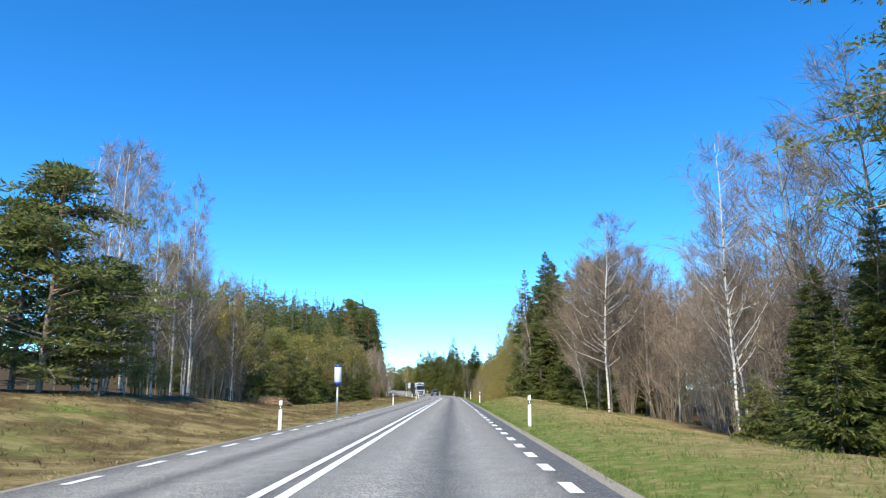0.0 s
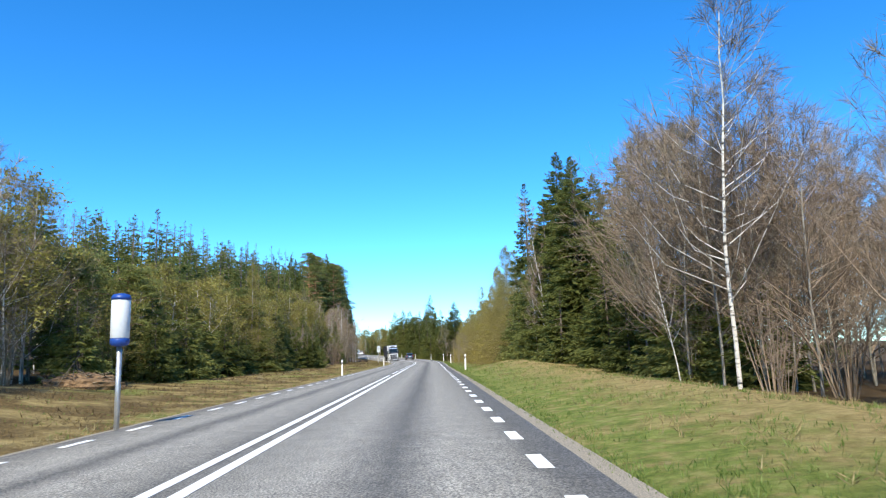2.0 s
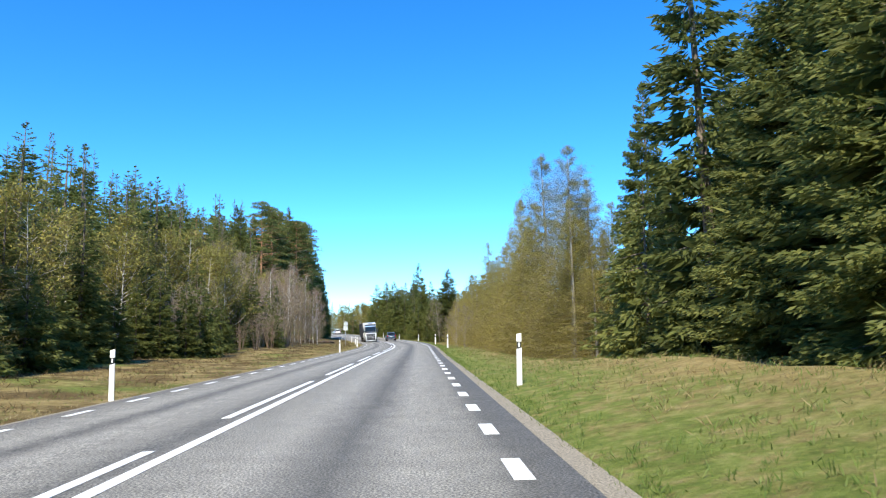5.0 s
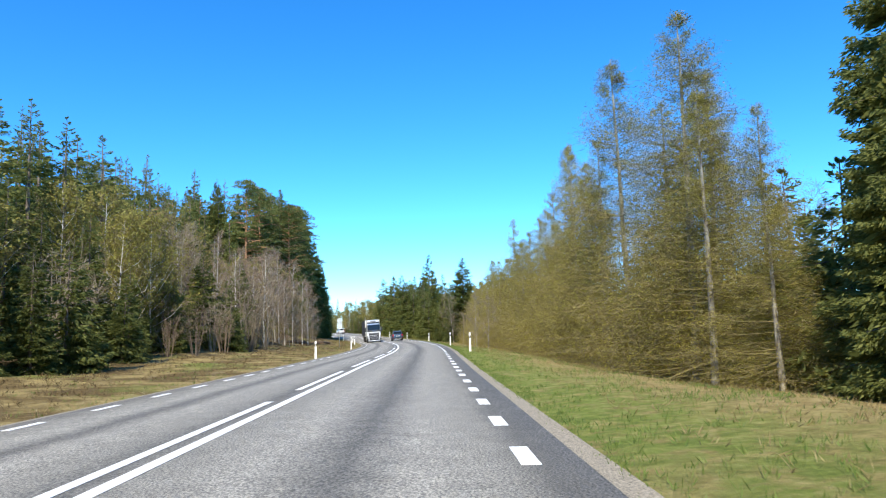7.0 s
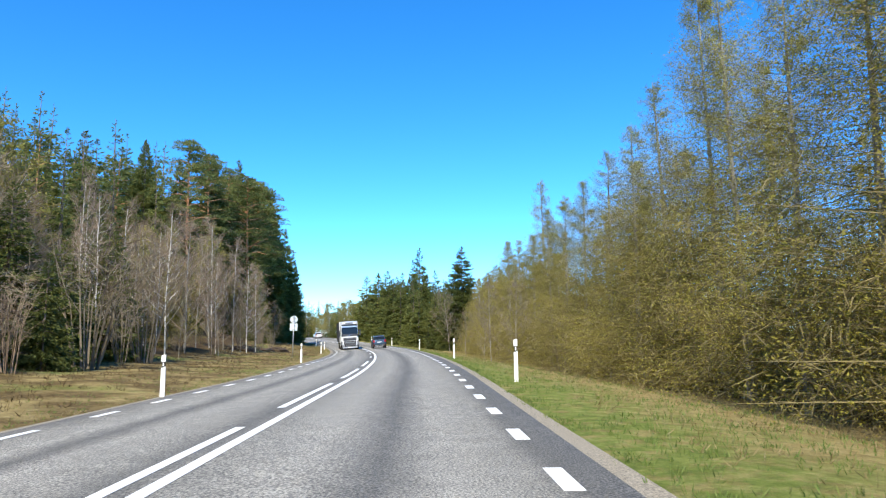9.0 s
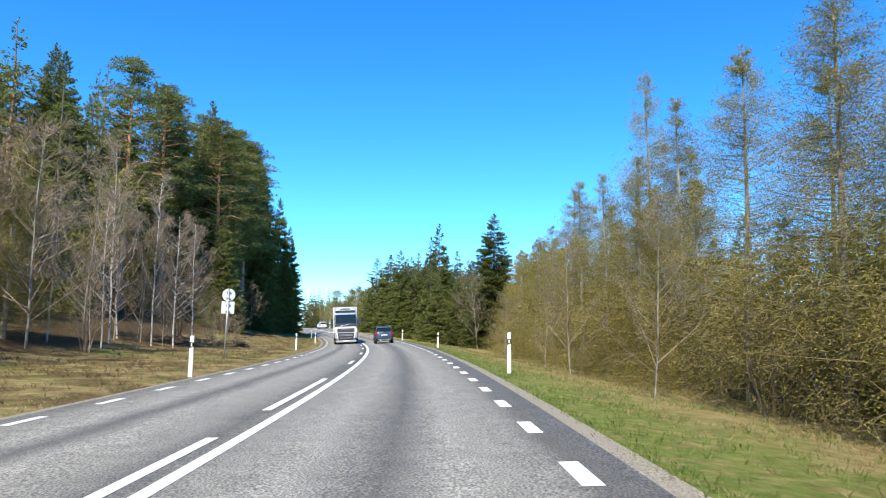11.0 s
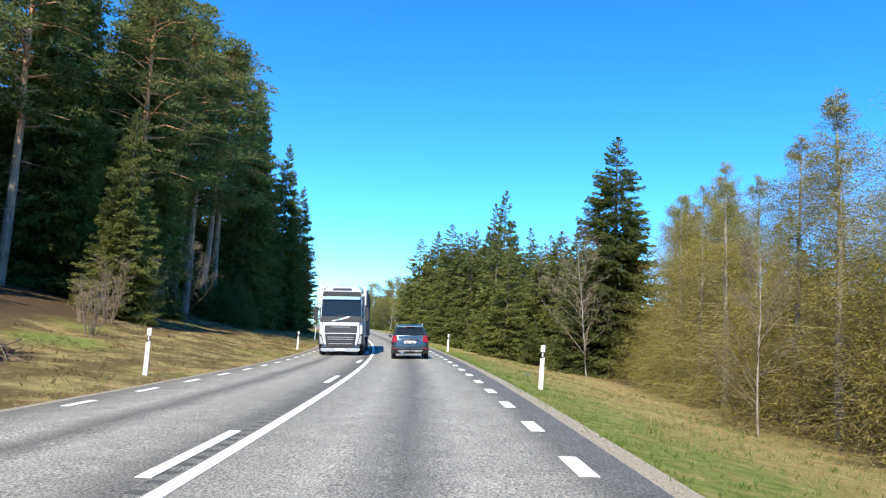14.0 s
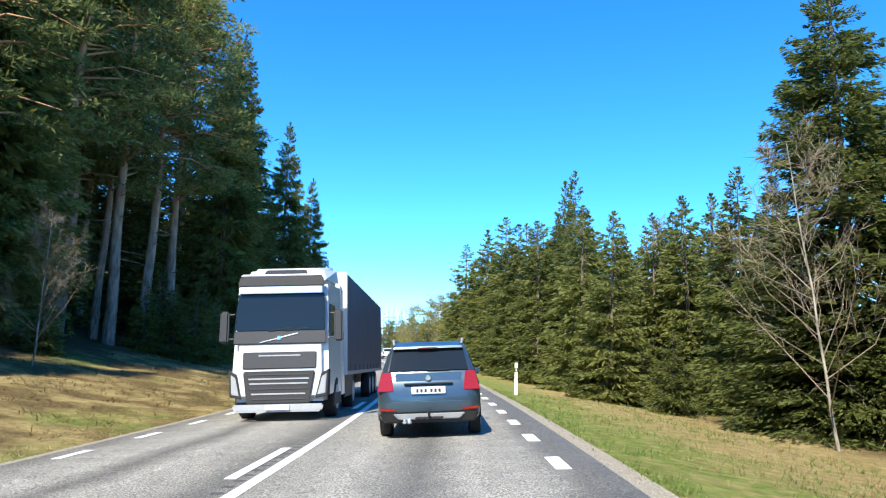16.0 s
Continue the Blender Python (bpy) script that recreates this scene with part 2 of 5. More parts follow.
RIGHT_Y = (-36, 12, 26.4, 36, 45.6, 57.6, 67.2, 79.2, 90, 108, 129.6, 156.77, 184.06, 212.16, 250.16)
RIGHT = {  # height above the road at these distances to the right
    6.2: (0.05, 0.08, 0.06, 0.15, 0.2, 0.2, 0.3, 0.25, 0.02, -0.08, -0.05, -0.12, -0.05, 0.05, 0.0),
    8.2: (0.05, 0.1, 0.08, 0.36, 0.42, 0.42, 0.72, 0.66, 0.1, -0.25, -0.22, -0.38, -0.3, -0.1, -0.1),
    10.5: (-0.2, -0.15, -0.4, 0.05, 0.1, 0.05, 0.52, 0.5, -0.25, -0.65, -0.6, -0.72, -0.7, -0.45, -0.3),
    14.0: (-0.4, -0.5, -0.7, -0.4, -0.4, -0.2, 0.3, 0.3, -0.5, -0.9, -0.8, -0.85, -0.8, -0.6, -0.3),
    30.0: (-0.8, -0.9, -1.2, -1.3, -1.3, -0.9, -0.3, -0.3, -0.8, -1.1, -1.0, -1.0, -0.9, -0.6, -0.2),
    90.0: (0.0,) * 15,
}
LEFT_Y = (-36, 6, 24, 38.4, 54, 75.6, 96, 110.4, 128.4, 156.77, 177.24, 188.25, 205.12, 231.28, 287.32)
LEFT = {
    -6.0: (-0.05, -0.1, -0.05, -0.05, -0.1, -0.12, -0.1, -0.1, -0.05, -0.1, -0.1, -0.05, -0.05, 0.0, 0.0),
    -8.5: (0.2, 0.35, 0.45, 0.4, 0.1, 0.05, 0.0, -0.05, 0.1, -0.05, 0.0, 0.2, 0.3, 0.3, 0.2),
    -11.5: (0.5, 0.9, 1.0, 0.95, 0.35, 0.18, 0.08, 0.0, 0.3, 0.0, 0.15, 0.5, 0.7, 0.8, 0.5),
    -15.0: (0.8, 1.2, 1.4, 1.2, 0.5, 0.3, 0.3, 0.2, 0.7, 0.4, 0.6, 1.0, 1.4, 1.6, 1.0),
    -22.0: (1.0, 1.4, 1.6, 1.5, 1.2, 1.2, 1.4, 1.6, 2.2, 2.2, 2.4, 2.8, 3.0, 3.2, 2.0),
    -40.0: (1.0, 1.5, 2.0, 2.5, 3.0, 4.0, 4.5, 5.0, 6.0, 7.0, 7.0, 7.0, 7.0, 6.5, 4.0),
    -90.0: (1.0, 2.0, 4.0, 6.0, 8.0, 9.0, 10.0, 10.0, 10.0, 10.0, 10.0, 10.0, 9.0, 8.0, 5.0),
}
R_KEYS, L_KEYS = sorted(RIGHT), sorted(LEFT, reverse=True)
EDGE_R, EDGE_L = 4.12, -4.12


def land(d, y):
    """Height of the ground d metres to the right of the road's middle."""
    if EDGE_L - 0.3 <= d <= EDGE_R + 0.3:
        return road_z(d, y) - 0.07
    if d > 0:
        ds = [EDGE_R + 0.3] + R_KEYS
        zs = [road_z(EDGE_R, y) - 0.05 - rise(y)] + [float(np.interp(y, RIGHT_Y, RIGHT[k])) for k in R_KEYS]
        h = float(np.interp(d, ds, zs))
    else:
        ds = [-(EDGE_L - 0.3)] + [-k for k in L_KEYS]
        zs = [road_z(EDGE_L, y) - 0.05 - rise(y)] + [float(np.interp(y, LEFT_Y, LEFT[k])) for k in L_KEYS]
        h = float(np.interp(-d, ds, zs)) - (bank(y) - 0.022) * 4.2 * float(np.interp(-d, (4.42, 5.5, 14, 24), (0, 1, 1, 0)))
    rough = min(1.0, max(0.0, (abs(d) - 4.6) / 3.0))
    if abs(d) < 120:
        h += rough * (0.10 * noise.noise((d * 0.45, y * 0.45, 3.0)) + 0.05 * noise.noise((d * 1.7, y * 1.7, 7.0)))
    return h + rise(y)


def at_road(d, y, z=0.0):
    return Vector((mid(y) + d * stretch(y), y, z))


def across(x, y):
    return (x - mid(y)) / stretch(y)


def ground_z(x, y):
    return land(across(x, y), y)


# ---- mesh helpers ----
def mesh_from(name, verts, faces, mat, smooth=False):
    me = bpy.data.meshes.new(name)
    me.from_pydata(verts if isinstance(verts, list) else verts.tolist(), [], faces if isinstance(faces, list) else faces.tolist())
    me.materials.append(mat)
    if smooth:
        me.shade_smooth()
    return me


def part(name, bm, mat, parent, label=""):
    """Links a bmesh, or a ready mesh, as one part under a thing or a part."""
    if isinstance(bm, bmesh.types.BMesh):
        me = bpy.data.meshes.new(name)
        bm.to_mesh(me)
        bm.free()
        me.materials.append(mat)
    else:
        me = bm
    ob = new(name, me)
    ob.parent = parent
    return tagged(ob, label) if label else ob


def thing(name, label, category, m, group=""):
    ob = new(name)
    ob.empty_display_size = 0.3
    ob.matrix_world = m
    return tagged(ob, label, category, group)


def blades(P, D, L, W, rng):
    """Narrow pointed leaves: from P along D, L long and W wide."""
    n = len(P)
    S = np.cross(D, rng.normal(size=(n, 3)))
    S /= np.linalg.norm(S, axis=1, keepdims=True) + 1e-9
    mid_p = P + D * (L * 0.45)[:, None]
    V = np.stack([P, mid_p + S * (W / 2)[:, None], P + D * L[:, None], mid_p - S * (W / 2)[:, None]], 1).reshape(-1, 3)
    return V, np.arange(4 * n).reshape(-1, 4)


def tubes(paths, sides=5):
    """Tapered stems: a list of (points, radii)."""
    V, F, base = [], [], 0
    for pts, rad in paths:
        pts = np.asarray(pts, float)
        k = len(pts)
        tan = np.gradient(pts, axis=0)
        tan /= np.linalg.norm(tan, axis=1, keepdims=True) + 1e-9
        ref = np.array((1.0, 0, 0)) if abs(tan[0, 0]) < 0.8 else np.array((0, 1.0, 0))
        a = np.cross(tan, ref)
        a /= np.linalg.norm(a, axis=1, keepdims=True) + 1e-9
        b = np.cross(tan, a)
        for i in range(k):
            for s in range(sides):
                w = 2 * math.pi * s / sides
                V.append(pts[i] + rad[i] * (math.cos(w) * a[i] + math.sin(w) * b[i]))
        for i in range(k - 1):
            for s in range(sides):
                p, q = base + i * sides + s, base + i * sides + (s + 1) % sides
                F.append((p, q, q + sides, p + sides))
        base += k * sides
    return np.array(V), F


def unit(v):
    return v / (np.linalg.norm(v, axis=-1, keepdims=True) + 1e-9)


def stem_path(rng, height, lean=0.02, wobble=0.08, k=9):
    z = np.linspace(0, height, k)
    dx, dy = rng.normal(0, lean, 2)
    w = np.cumsum(rng.normal(0, wobble * height / 100, (k, 2)), axis=0)
    return np.stack([dx * z + w[:, 0] - w[0, 0], dy * z + w[:, 1] - w[0, 1], z], 1)


def along(path, z):
    return np.stack([np.interp(z, path[:, 2], path[:, i]) for i in range(3)], -1)

# ---- ground, road and its markings ----
def graded(*runs):
    out = []
    for a, b, step in runs:
        out += list(np.arange(a, b, step))
    return out


def build_ground():
    ds = [-3000, -1200, -500, -220, -130, -90, -70, -55, -44, -36, -30, -26, -22] + graded((-19, -14, 1.0), (-14, -4.4, 0.6)) + [-4.42, -4.1, -2, 0, 2, 4.1, 4.42]
    ds += graded((4.9, 14.2, 0.55), (15, 20, 1.0)) + [22, 26, 32, 40, 52, 70, 90, 140, 240, 500, 1200, 3000]
    ys = [-2500, -900, -350, -140, -80, -50] + graded((-40, 258, 1.0), (258, 360, 5)) + [372, 408, 480, 620, 900, 1500, 3000]
    V = [at_road(d, y, land(d, y)) for y in ys for d in ds]
    w = len(ds)
    F = [(j * w + i, j * w + i + 1, (j + 1) * w + i + 1, (j + 1) * w + i) for j in range(len(ys) - 1) for i in range(w - 1)]
    me = mesh_from("ground", V, F, MAT["ground"], True)
    lay = me.uv_layers.new(name="across")
    coords = [(ds[i % w], ys[i // w]) for i in range(len(V))]
    for k, loop in enumerate(me.loops):
        lay.data[k].uv = coords[loop.vertex_index]
    return tagged(new("ground", me), "grassy roadside verge with moss, straw and forest floor", "ground", kind="structure")


def strip(name, d0, d1, y0, y1, mat, lift, cols=1, step=1.5, thick=0.0, parent=None):
    """A band of the road between two distances from its middle."""
    n = max(1, int(round((y1 - y0) / step)))
    ds = np.linspace(d0, d1, cols + 1)
    ys = np.linspace(y0, y1, n + 1)
    V = [at_road(d, y, road_z(d, y) + lift) for y in ys for d in ds]
    w = cols + 1
    F = [(j * w + i, j * w + i + 1, (j + 1) * w + i + 1, (j + 1) * w + i) for j in range(n) for i in range(cols)]
    if thick:
        low = len(V)
        V += [v - Vector((0, 0, thick)) for v in V]
        F += [(j * w, (j + 1) * w, low + (j + 1) * w, low + j * w) for j in range(n)]
        F += [((j + 1) * w + cols, j * w + cols, low + j * w + cols, low + (j + 1) * w + cols) for j in range(n)]
        F += [(i + 1, i, low + i, low + i + 1) for i in range(cols)]
        F += [(n * w + i, n * w + i + 1, low + n * w + i + 1, low + n * w + i) for i in range(cols)]
    me = mesh_from(name, V, F, mat)
    lay = me.uv_layers.new(name="across")
    flat = [(d, y) for y in ys for d in ds]
    for k, loop in enumerate(me.loops):
        lay.data[k].uv = flat[loop.vertex_index % len(flat)]
    ob = new(name, me)
    ob.parent = parent
    return ob


build_ground()
road = tagged(strip("road", EDGE_L, EDGE_R, -60, 396, MAT["asphalt"], 0.0, 16, 1.5, 0.12), "worn grey asphalt two-lane country road", "road", kind="structure")
for a, b in ((EDGE_R - 0.02, EDGE_R + 0.29), (EDGE_L - 0.29, EDGE_L + 0.02)):
    tagged(strip("shoulder", a, b, -60, 396, MAT["gravel"], -0.025, 3, 1.0, 0.1), "strip of pale crushed gravel along the asphalt", "road shoulder", kind="structure")
LIFT = 0.006
strip("centre_line", -0.08, 0.08, -60, 360, MAT["line"], LIFT, 1, 1.5, 0.005, road)
strip("centre_line", -0.43, -0.28, -60, 71.0, MAT["line"], LIFT, 1, 1.5, 0.005, road)
for y, far in ((74.2, 83.2), (86.3, 95.4), (98.3, 106.4), (109.5, 117.35), (120.5, 128.4), (131.5, 139.5), (142.6, 150.6)):
    strip("lane_dash", -0.43, -0.28, y, far, MAT["line"], LIFT, 1, 1.2, 0.005, road)
for y in np.arange(159.8, 372, 12.0):
    strip("lane_dash", -0.43, -0.28, y, y + 3.0, MAT["line"], LIFT, 1, 1.0, 0.005, road)
# edge dashes of one metre with gaps of about two, as the marking machine set them from stretch to stretch
RUNS = ((-34.5, -14), (11.77, 4), (19.02, 7), (31.83, 12), (44.91, 17), (58.03, 22), (63.3, 24), (88.45, 33), (102.56, 38), (112.56, 42), (142.4, 52), (154.4, 56), (166.4, 60), (178.35, 64), (190.3, 68), (196.2, 70), (285.0, 101))
for k in range(-14, 101):
    y = float(np.interp(k, [r[1] for r in RUNS], [r[0] for r in RUNS]))
    strip("edge_dash", 3.51, 3.70, y, y + 1.04, MAT["line"], LIFT, 1, 1.04, 0.005, road)
    strip("edge_dash", -3.76, -3.61, y + 1.45, y + 2.49, MAT["line"], LIFT, 1, 1.04, 0.005, road)

# ---- trees ----
def crown_and_trunk(root, stem, stem_mat, crown, crown_mat, extra=None, extra_mat=None):
    part("trunk", mesh_from("trunk", *stem, stem_mat, True), None, root)
    twigs = None
    if extra is not None:
        twigs = mesh_from("branchwork", *extra, extra_mat)
        part("branchwork", twigs, None, root)
    if crown is not None:
        part("crown", mesh_from("crown", *crown, crown_mat), None, root)
    return twigs


def join(*geos):
    V, F, base = [], [], 0
    for v, f in geos:
        V.append(np.asarray(v))
        F += [tuple(int(i) + base for i in q) for q in f]
        base += len(v)
    return np.concatenate(V), F


def spruce_shape(rng, H=14.0, R=3.2, whorls=58, per=9, each=118, base=0.3, power=0.78, size=1.0, inner=9):
    path = stem_path(rng, H, 0.012, 0.05)
    stem = tubes([(path, np.linspace(H * 0.014, 0.008, len(path)))], 7)
    nb = whorls * per
    f = ((np.repeat(np.linspace(0, 1, whorls), per) + rng.normal(0, 0.8 / whorls, nb)).clip(0, 1)) ** 1.3
    zs = base + (H * 0.985 - base) * f
    ang = rng.uniform(0, 2 * math.pi, nb)
    lobes = 1 + 0.08 * np.sin(2 * ang + 9 * f + rng.uniform(0, 6)) + 0.07 * np.sin(3 * ang - 17 * f)
    r = R * ((1 - f) ** power) * rng.uniform(0.78, 1.07, nb) * lobes * (0.8 + 0.2 * np.minimum(1, f * 6)) + 0.05
    small = (r / 1.1).clip(0.32, 1.0)

    def spray(m, u0, u1, broad):
        k = rng.choice(nb, nb * m, p=(r + 0.32) ** 0.8 / ((r + 0.32) ** 0.8).sum())
        u = u0 + (u1 - u0) * rng.random(nb * m) ** 0.6
        rad = np.stack([np.cos(ang[k]), np.sin(ang[k]), 0 * u], 1)
        tan = np.stack([-np.sin(ang[k]), np.cos(ang[k]), 0 * u], 1)
        droop = np.interp(f[k], (0, 0.6, 0.9, 1), (0.45, 0.34, 0.05, -0.9))
        lat = rng.uniform(-1, 1, len(u)) * r[k] * (0.06 + broad * (1 - u) * np.minimum(1, u * 3))
        P = along(path, zs[k]) + rad * (u * r[k])[:, None] + tan * lat[:, None]
        P[:, 2] += r[k] * (-droop * u + 0.24 * u * u) - 0.35 * np.abs(lat) + rng.normal(0, 0.05, len(u)) * small[k]
        D = rad * rng.uniform(0.45, 1.0, len(u))[:, None] + tan * (np.sign(lat) * rng.uniform(0.0, 0.9, len(u)))[:, None]
        D[:, 2] += rng.normal(-0.28, 0.25, len(u)) + np.interp(f[k], (0.85, 1), (0.0, 1.5))
        return k, u, P, unit(D)

    k, u, P, D = spray(each, 0.12, 1.0, 0.42)
    L = (0.16 + 0.16 * rng.random(len(u)) + 0.10 * (1 - u)) * size * small[k]
    fine = blades(P, D, L, rng.uniform(0.05, 0.095, len(u)) * size * (0.5 + 0.5 * small[k]), rng)
    k, u, P, D = spray(inner, 0.02, 0.55, 0.3)
    P[:, 2] -= 0.08 * small[k]
    bulk = blades(P, D, 0.30 * r[k] + 0.05, rng.uniform(0.06, 0.11, len(u)) * np.minimum(r[k], 2.0) + 0.02, rng)
    limbs = tubes([(np.array([along(path, zs[i]), along(path, zs[i]) + np.array([math.cos(ang[i]) * r[i] * 0.8, math.sin(ang[i]) * r[i] * 0.8, -0.2 * r[i]])]), (0.03, 0.008)) for i in range(0, nb, 4)], 3)
    return join(stem, limbs), join(fine, bulk)


def spruce(root, rng, **options):
    stem, crown = spruce_shape(rng, **options)
    crown_and_trunk(root, stem, MAT["bark_spruce"], crown, MAT["spruce"])


def pine(root, rng, H=19.0, R=2.9, clear=0.36, limbs=62, tufts=3, each=64, size=1.0):
    path = stem_path(rng, H, 0.02, 0.22)
    paths = [(path, np.linspace(H * 0.0125, 0.03, len(path)))]
    C = []
    for i in range(limbs):
        f = (i + rng.random()) / limbs
        z = H * (clear + (0.98 - clear) * f)
        a = rng.uniform(0, 2 * math.pi)
        r = R * (0.25 + 1.0 * min(1.0, 0.55 + 1.6 * f) * (1 - f) ** 0.62) * rng.uniform(0.55, 1.1)
        o = along(path, np.array(z))
        tip = o + np.array([math.cos(a) * r, math.sin(a) * r, r * rng.uniform(-0.15, 0.35)])
        bend = (o + tip) / 2 + np.array([0, 0, 0.12 * r])
        paths.append((np.array([o, bend, tip]), (0.055, 0.035, 0.012)))
        for j in range(tufts):
            w = rng.uniform(0.4, 1.08)
            C.append(o + (tip - o) * w + rng.normal(0, 0.22 * r, 3) * (1, 1, 0.35))
    for i in range(7):
        z, a, r = H * clear * rng.uniform(0.4, 1.0), rng.uniform(0, 6.28), rng.uniform(0.5, 1.3)
        o = along(path, np.array(z))
        paths.append((np.array([o, o + np.array([math.cos(a) * r, math.sin(a) * r, -0.15 * r])]), (0.03, 0.008)))
    C = np.array(C)
    k = np.repeat(np.arange(len(C)), each)
    q = unit(rng.normal(size=(len(k), 3)))
    q[:, 2] = np.abs(q[:, 2]) * 0.7 - 0.12
    P = C[k] + q * (rng.random(len(k)) ** 0.5 * 0.62 * size)[:, None] * (1, 1, 0.55)
    D = unit(q + rng.normal(0, 0.5, (len(k), 3)))
    crown_and_trunk(root, tubes(paths, 6), MAT["bark_pine"], blades(P, D, rng.uniform(0.16, 0.34, len(k)) * size, rng.uniform(0.05, 0.095, len(k)) * size, rng), MAT["pine"])


def larch(root, rng, H=11.0, R=2.7, nb=270, each=62, tufts=150, base=0.5, power=0.95):
    path = stem_path(rng, H, 0.012, 0.1)
    zs = np.sort(base + (H * 0.985 - base) * rng.random(nb) ** 1.15)
    f = (zs - base) / (H - base)
    r = R * (1 - f) ** power * rng.uniform(0.6, 1.12, nb) + 0.08
    ang = rng.uniform(0, 2 * math.pi, nb)
    up = np.interp(f, (0, 0.4, 0.8, 1), (-0.16, 0.05, 0.3, 0.6)) + rng.normal(0, 0.14, nb)
    O = along(path, zs)
    Rd = np.stack([np.cos(ang), np.sin(ang), up], 1)
    tip = O + Rd * r[:, None]
    tip[:, 2] += 0.12 * r
    limbs = tubes([(path, np.linspace(H * 0.011, 0.010, len(path)))], 6)
    thin = tubes([(np.array([O[i], (O[i] + tip[i]) / 2 - (0, 0, 0.06 * r[i]), tip[i]]), (0.004 + 0.006 * r[i], 0.003 + 0.003 * r[i], 0.002)) for i in range(nb)], 3)

    def points(m, scatter):
        k = rng.choice(nb, nb * m, p=(r + 0.35) ** 0.9 / ((r + 0.35) ** 0.9).sum())
        u = rng.uniform(0.08, 1.0, len(k)) ** 0.65
        Q = O[k] + (tip[k] - O[k]) * u[:, None] - np.stack([0 * u, 0 * u, 0.1 * r[k] * u * (1 - u)], 1)
        return k, u, Q + rng.normal(0, 1, Q.shape) * (scatter * (r[k] / 1.5).clip(0.25, 1.2))[:, None] * (1, 1, 1.3)

    k, u, P = points(each, 0.14)
    tan = np.stack([-np.sin(ang[k]), np.cos(ang[k]), 0 * u], 1)
    D = unit(Rd[k] * 0.5 + tan * rng.normal(0, 0.7, len(k))[:, None] + rng.normal(0, 0.6, (len(k), 3)) + np.array((0, 0, -0.45)))
    L = 0.12 + 0.3 * rng.random(len(k)) * np.minimum(r[k], 2) / 1.6
    twigs = blades(P, D, L, rng.uniform(0.006, 0.013, len(k)), rng)
    k2, u2, P2 = points(tufts, 0.2)
    D2 = unit(rng.normal(size=P2.shape))
    buds = blades(P2, D2, rng.uniform(0.03, 0.065, len(k2)), rng.uniform(0.014, 0.028, len(k2)), rng)
    crown_and_trunk(root, limbs, MAT["bark_grey"], buds, MAT["larch"], join(thin, twigs), MAT["twig_larch"])


def bare(root, rng, H=11.0, spread=2.6, limbs=40, subs=8, twig=11, first=0.2, stem_mat="bark_birch", twig_mat="twig_warm", leaf=None, leaves=0, lean=0.02, girth=0.0058, steep=1.0):
    path = stem_path(rng, H, lean, 0.35)
    stem = [(path, np.linspace(H * girth, 0.012, len(path)))]
    boughs, fine, P, D, L = [], [], [], [], []
    for i in range(limbs):
        f = first + (0.97 - first) * (i + rng.random()) / limbs
        a, r = rng.uniform(0, 6.283), spread * (1.12 - f) * rng.uniform(0.55, 1.15) + 0.2
        o = along(path, np.array(H * f))
        tip = o + np.array([math.cos(a) * r, math.sin(a) * r, r * rng.uniform(0.7, 1.5) * steep])
        bend = o * 0.5 + tip * 0.5 + np.array([math.cos(a), math.sin(a), -0.6]) * 0.1 * r + rng.normal(0, 0.07, 3) * r
        boughs.append((np.array([o, bend, tip]), (0.005 + 0.0065 * r, 0.004 + 0.0042 * r, 0.003)))
        for j in range(subs):
            w = rng.uniform(0.3, 1.0)
            s = o + (tip - o) * w
            q = unit((tip - o) / r + rng.normal(0, 0.75, 3) + np.array([0, 0, 0.15])) * r * rng.uniform(0.25, 0.6)
            fine.append((np.array([s, s + q]), (0.007, 0.003)))
            for t in range(twig):
                P.append(s + q * rng.uniform(0.15, 1.0))
                D.append(unit(unit(q) + rng.normal(0, 0.6, 3)))
                L.append(rng.uniform(0.25, 0.7))
    P, D, L = np.array(P), np.array(D), np.array(L)
    twigs = blades(P, D, L, rng.uniform(0.007, 0.015, len(P)), rng)
    crown = None
    if leaf:
        k = rng.integers(0, len(P), leaves)
        Q = P[k] + D[k] * (L[k] * rng.random(leaves))[:, None] + rng.normal(0, 0.12, (leaves, 3))
        crown = blades(Q, unit(rng.normal(size=Q.shape)), rng.uniform(0.10, 0.22, leaves), rng.uniform(0.05, 0.10, leaves), rng)
    boughs = tubes(boughs, 4)
    work = crown_and_trunk(root, tubes(stem, 6), MAT[stem_mat], crown, MAT[leaf] if leaf else None, join(boughs, tubes(fine, 3), twigs), MAT[twig_mat])
    if stem_mat == "bark_birch":
        work.materials.append(MAT[stem_mat])
        work.polygons.foreach_set("material_index", [1] * len(boughs[1]) + [0] * (len(work.polygons) - len(boughs[1])))


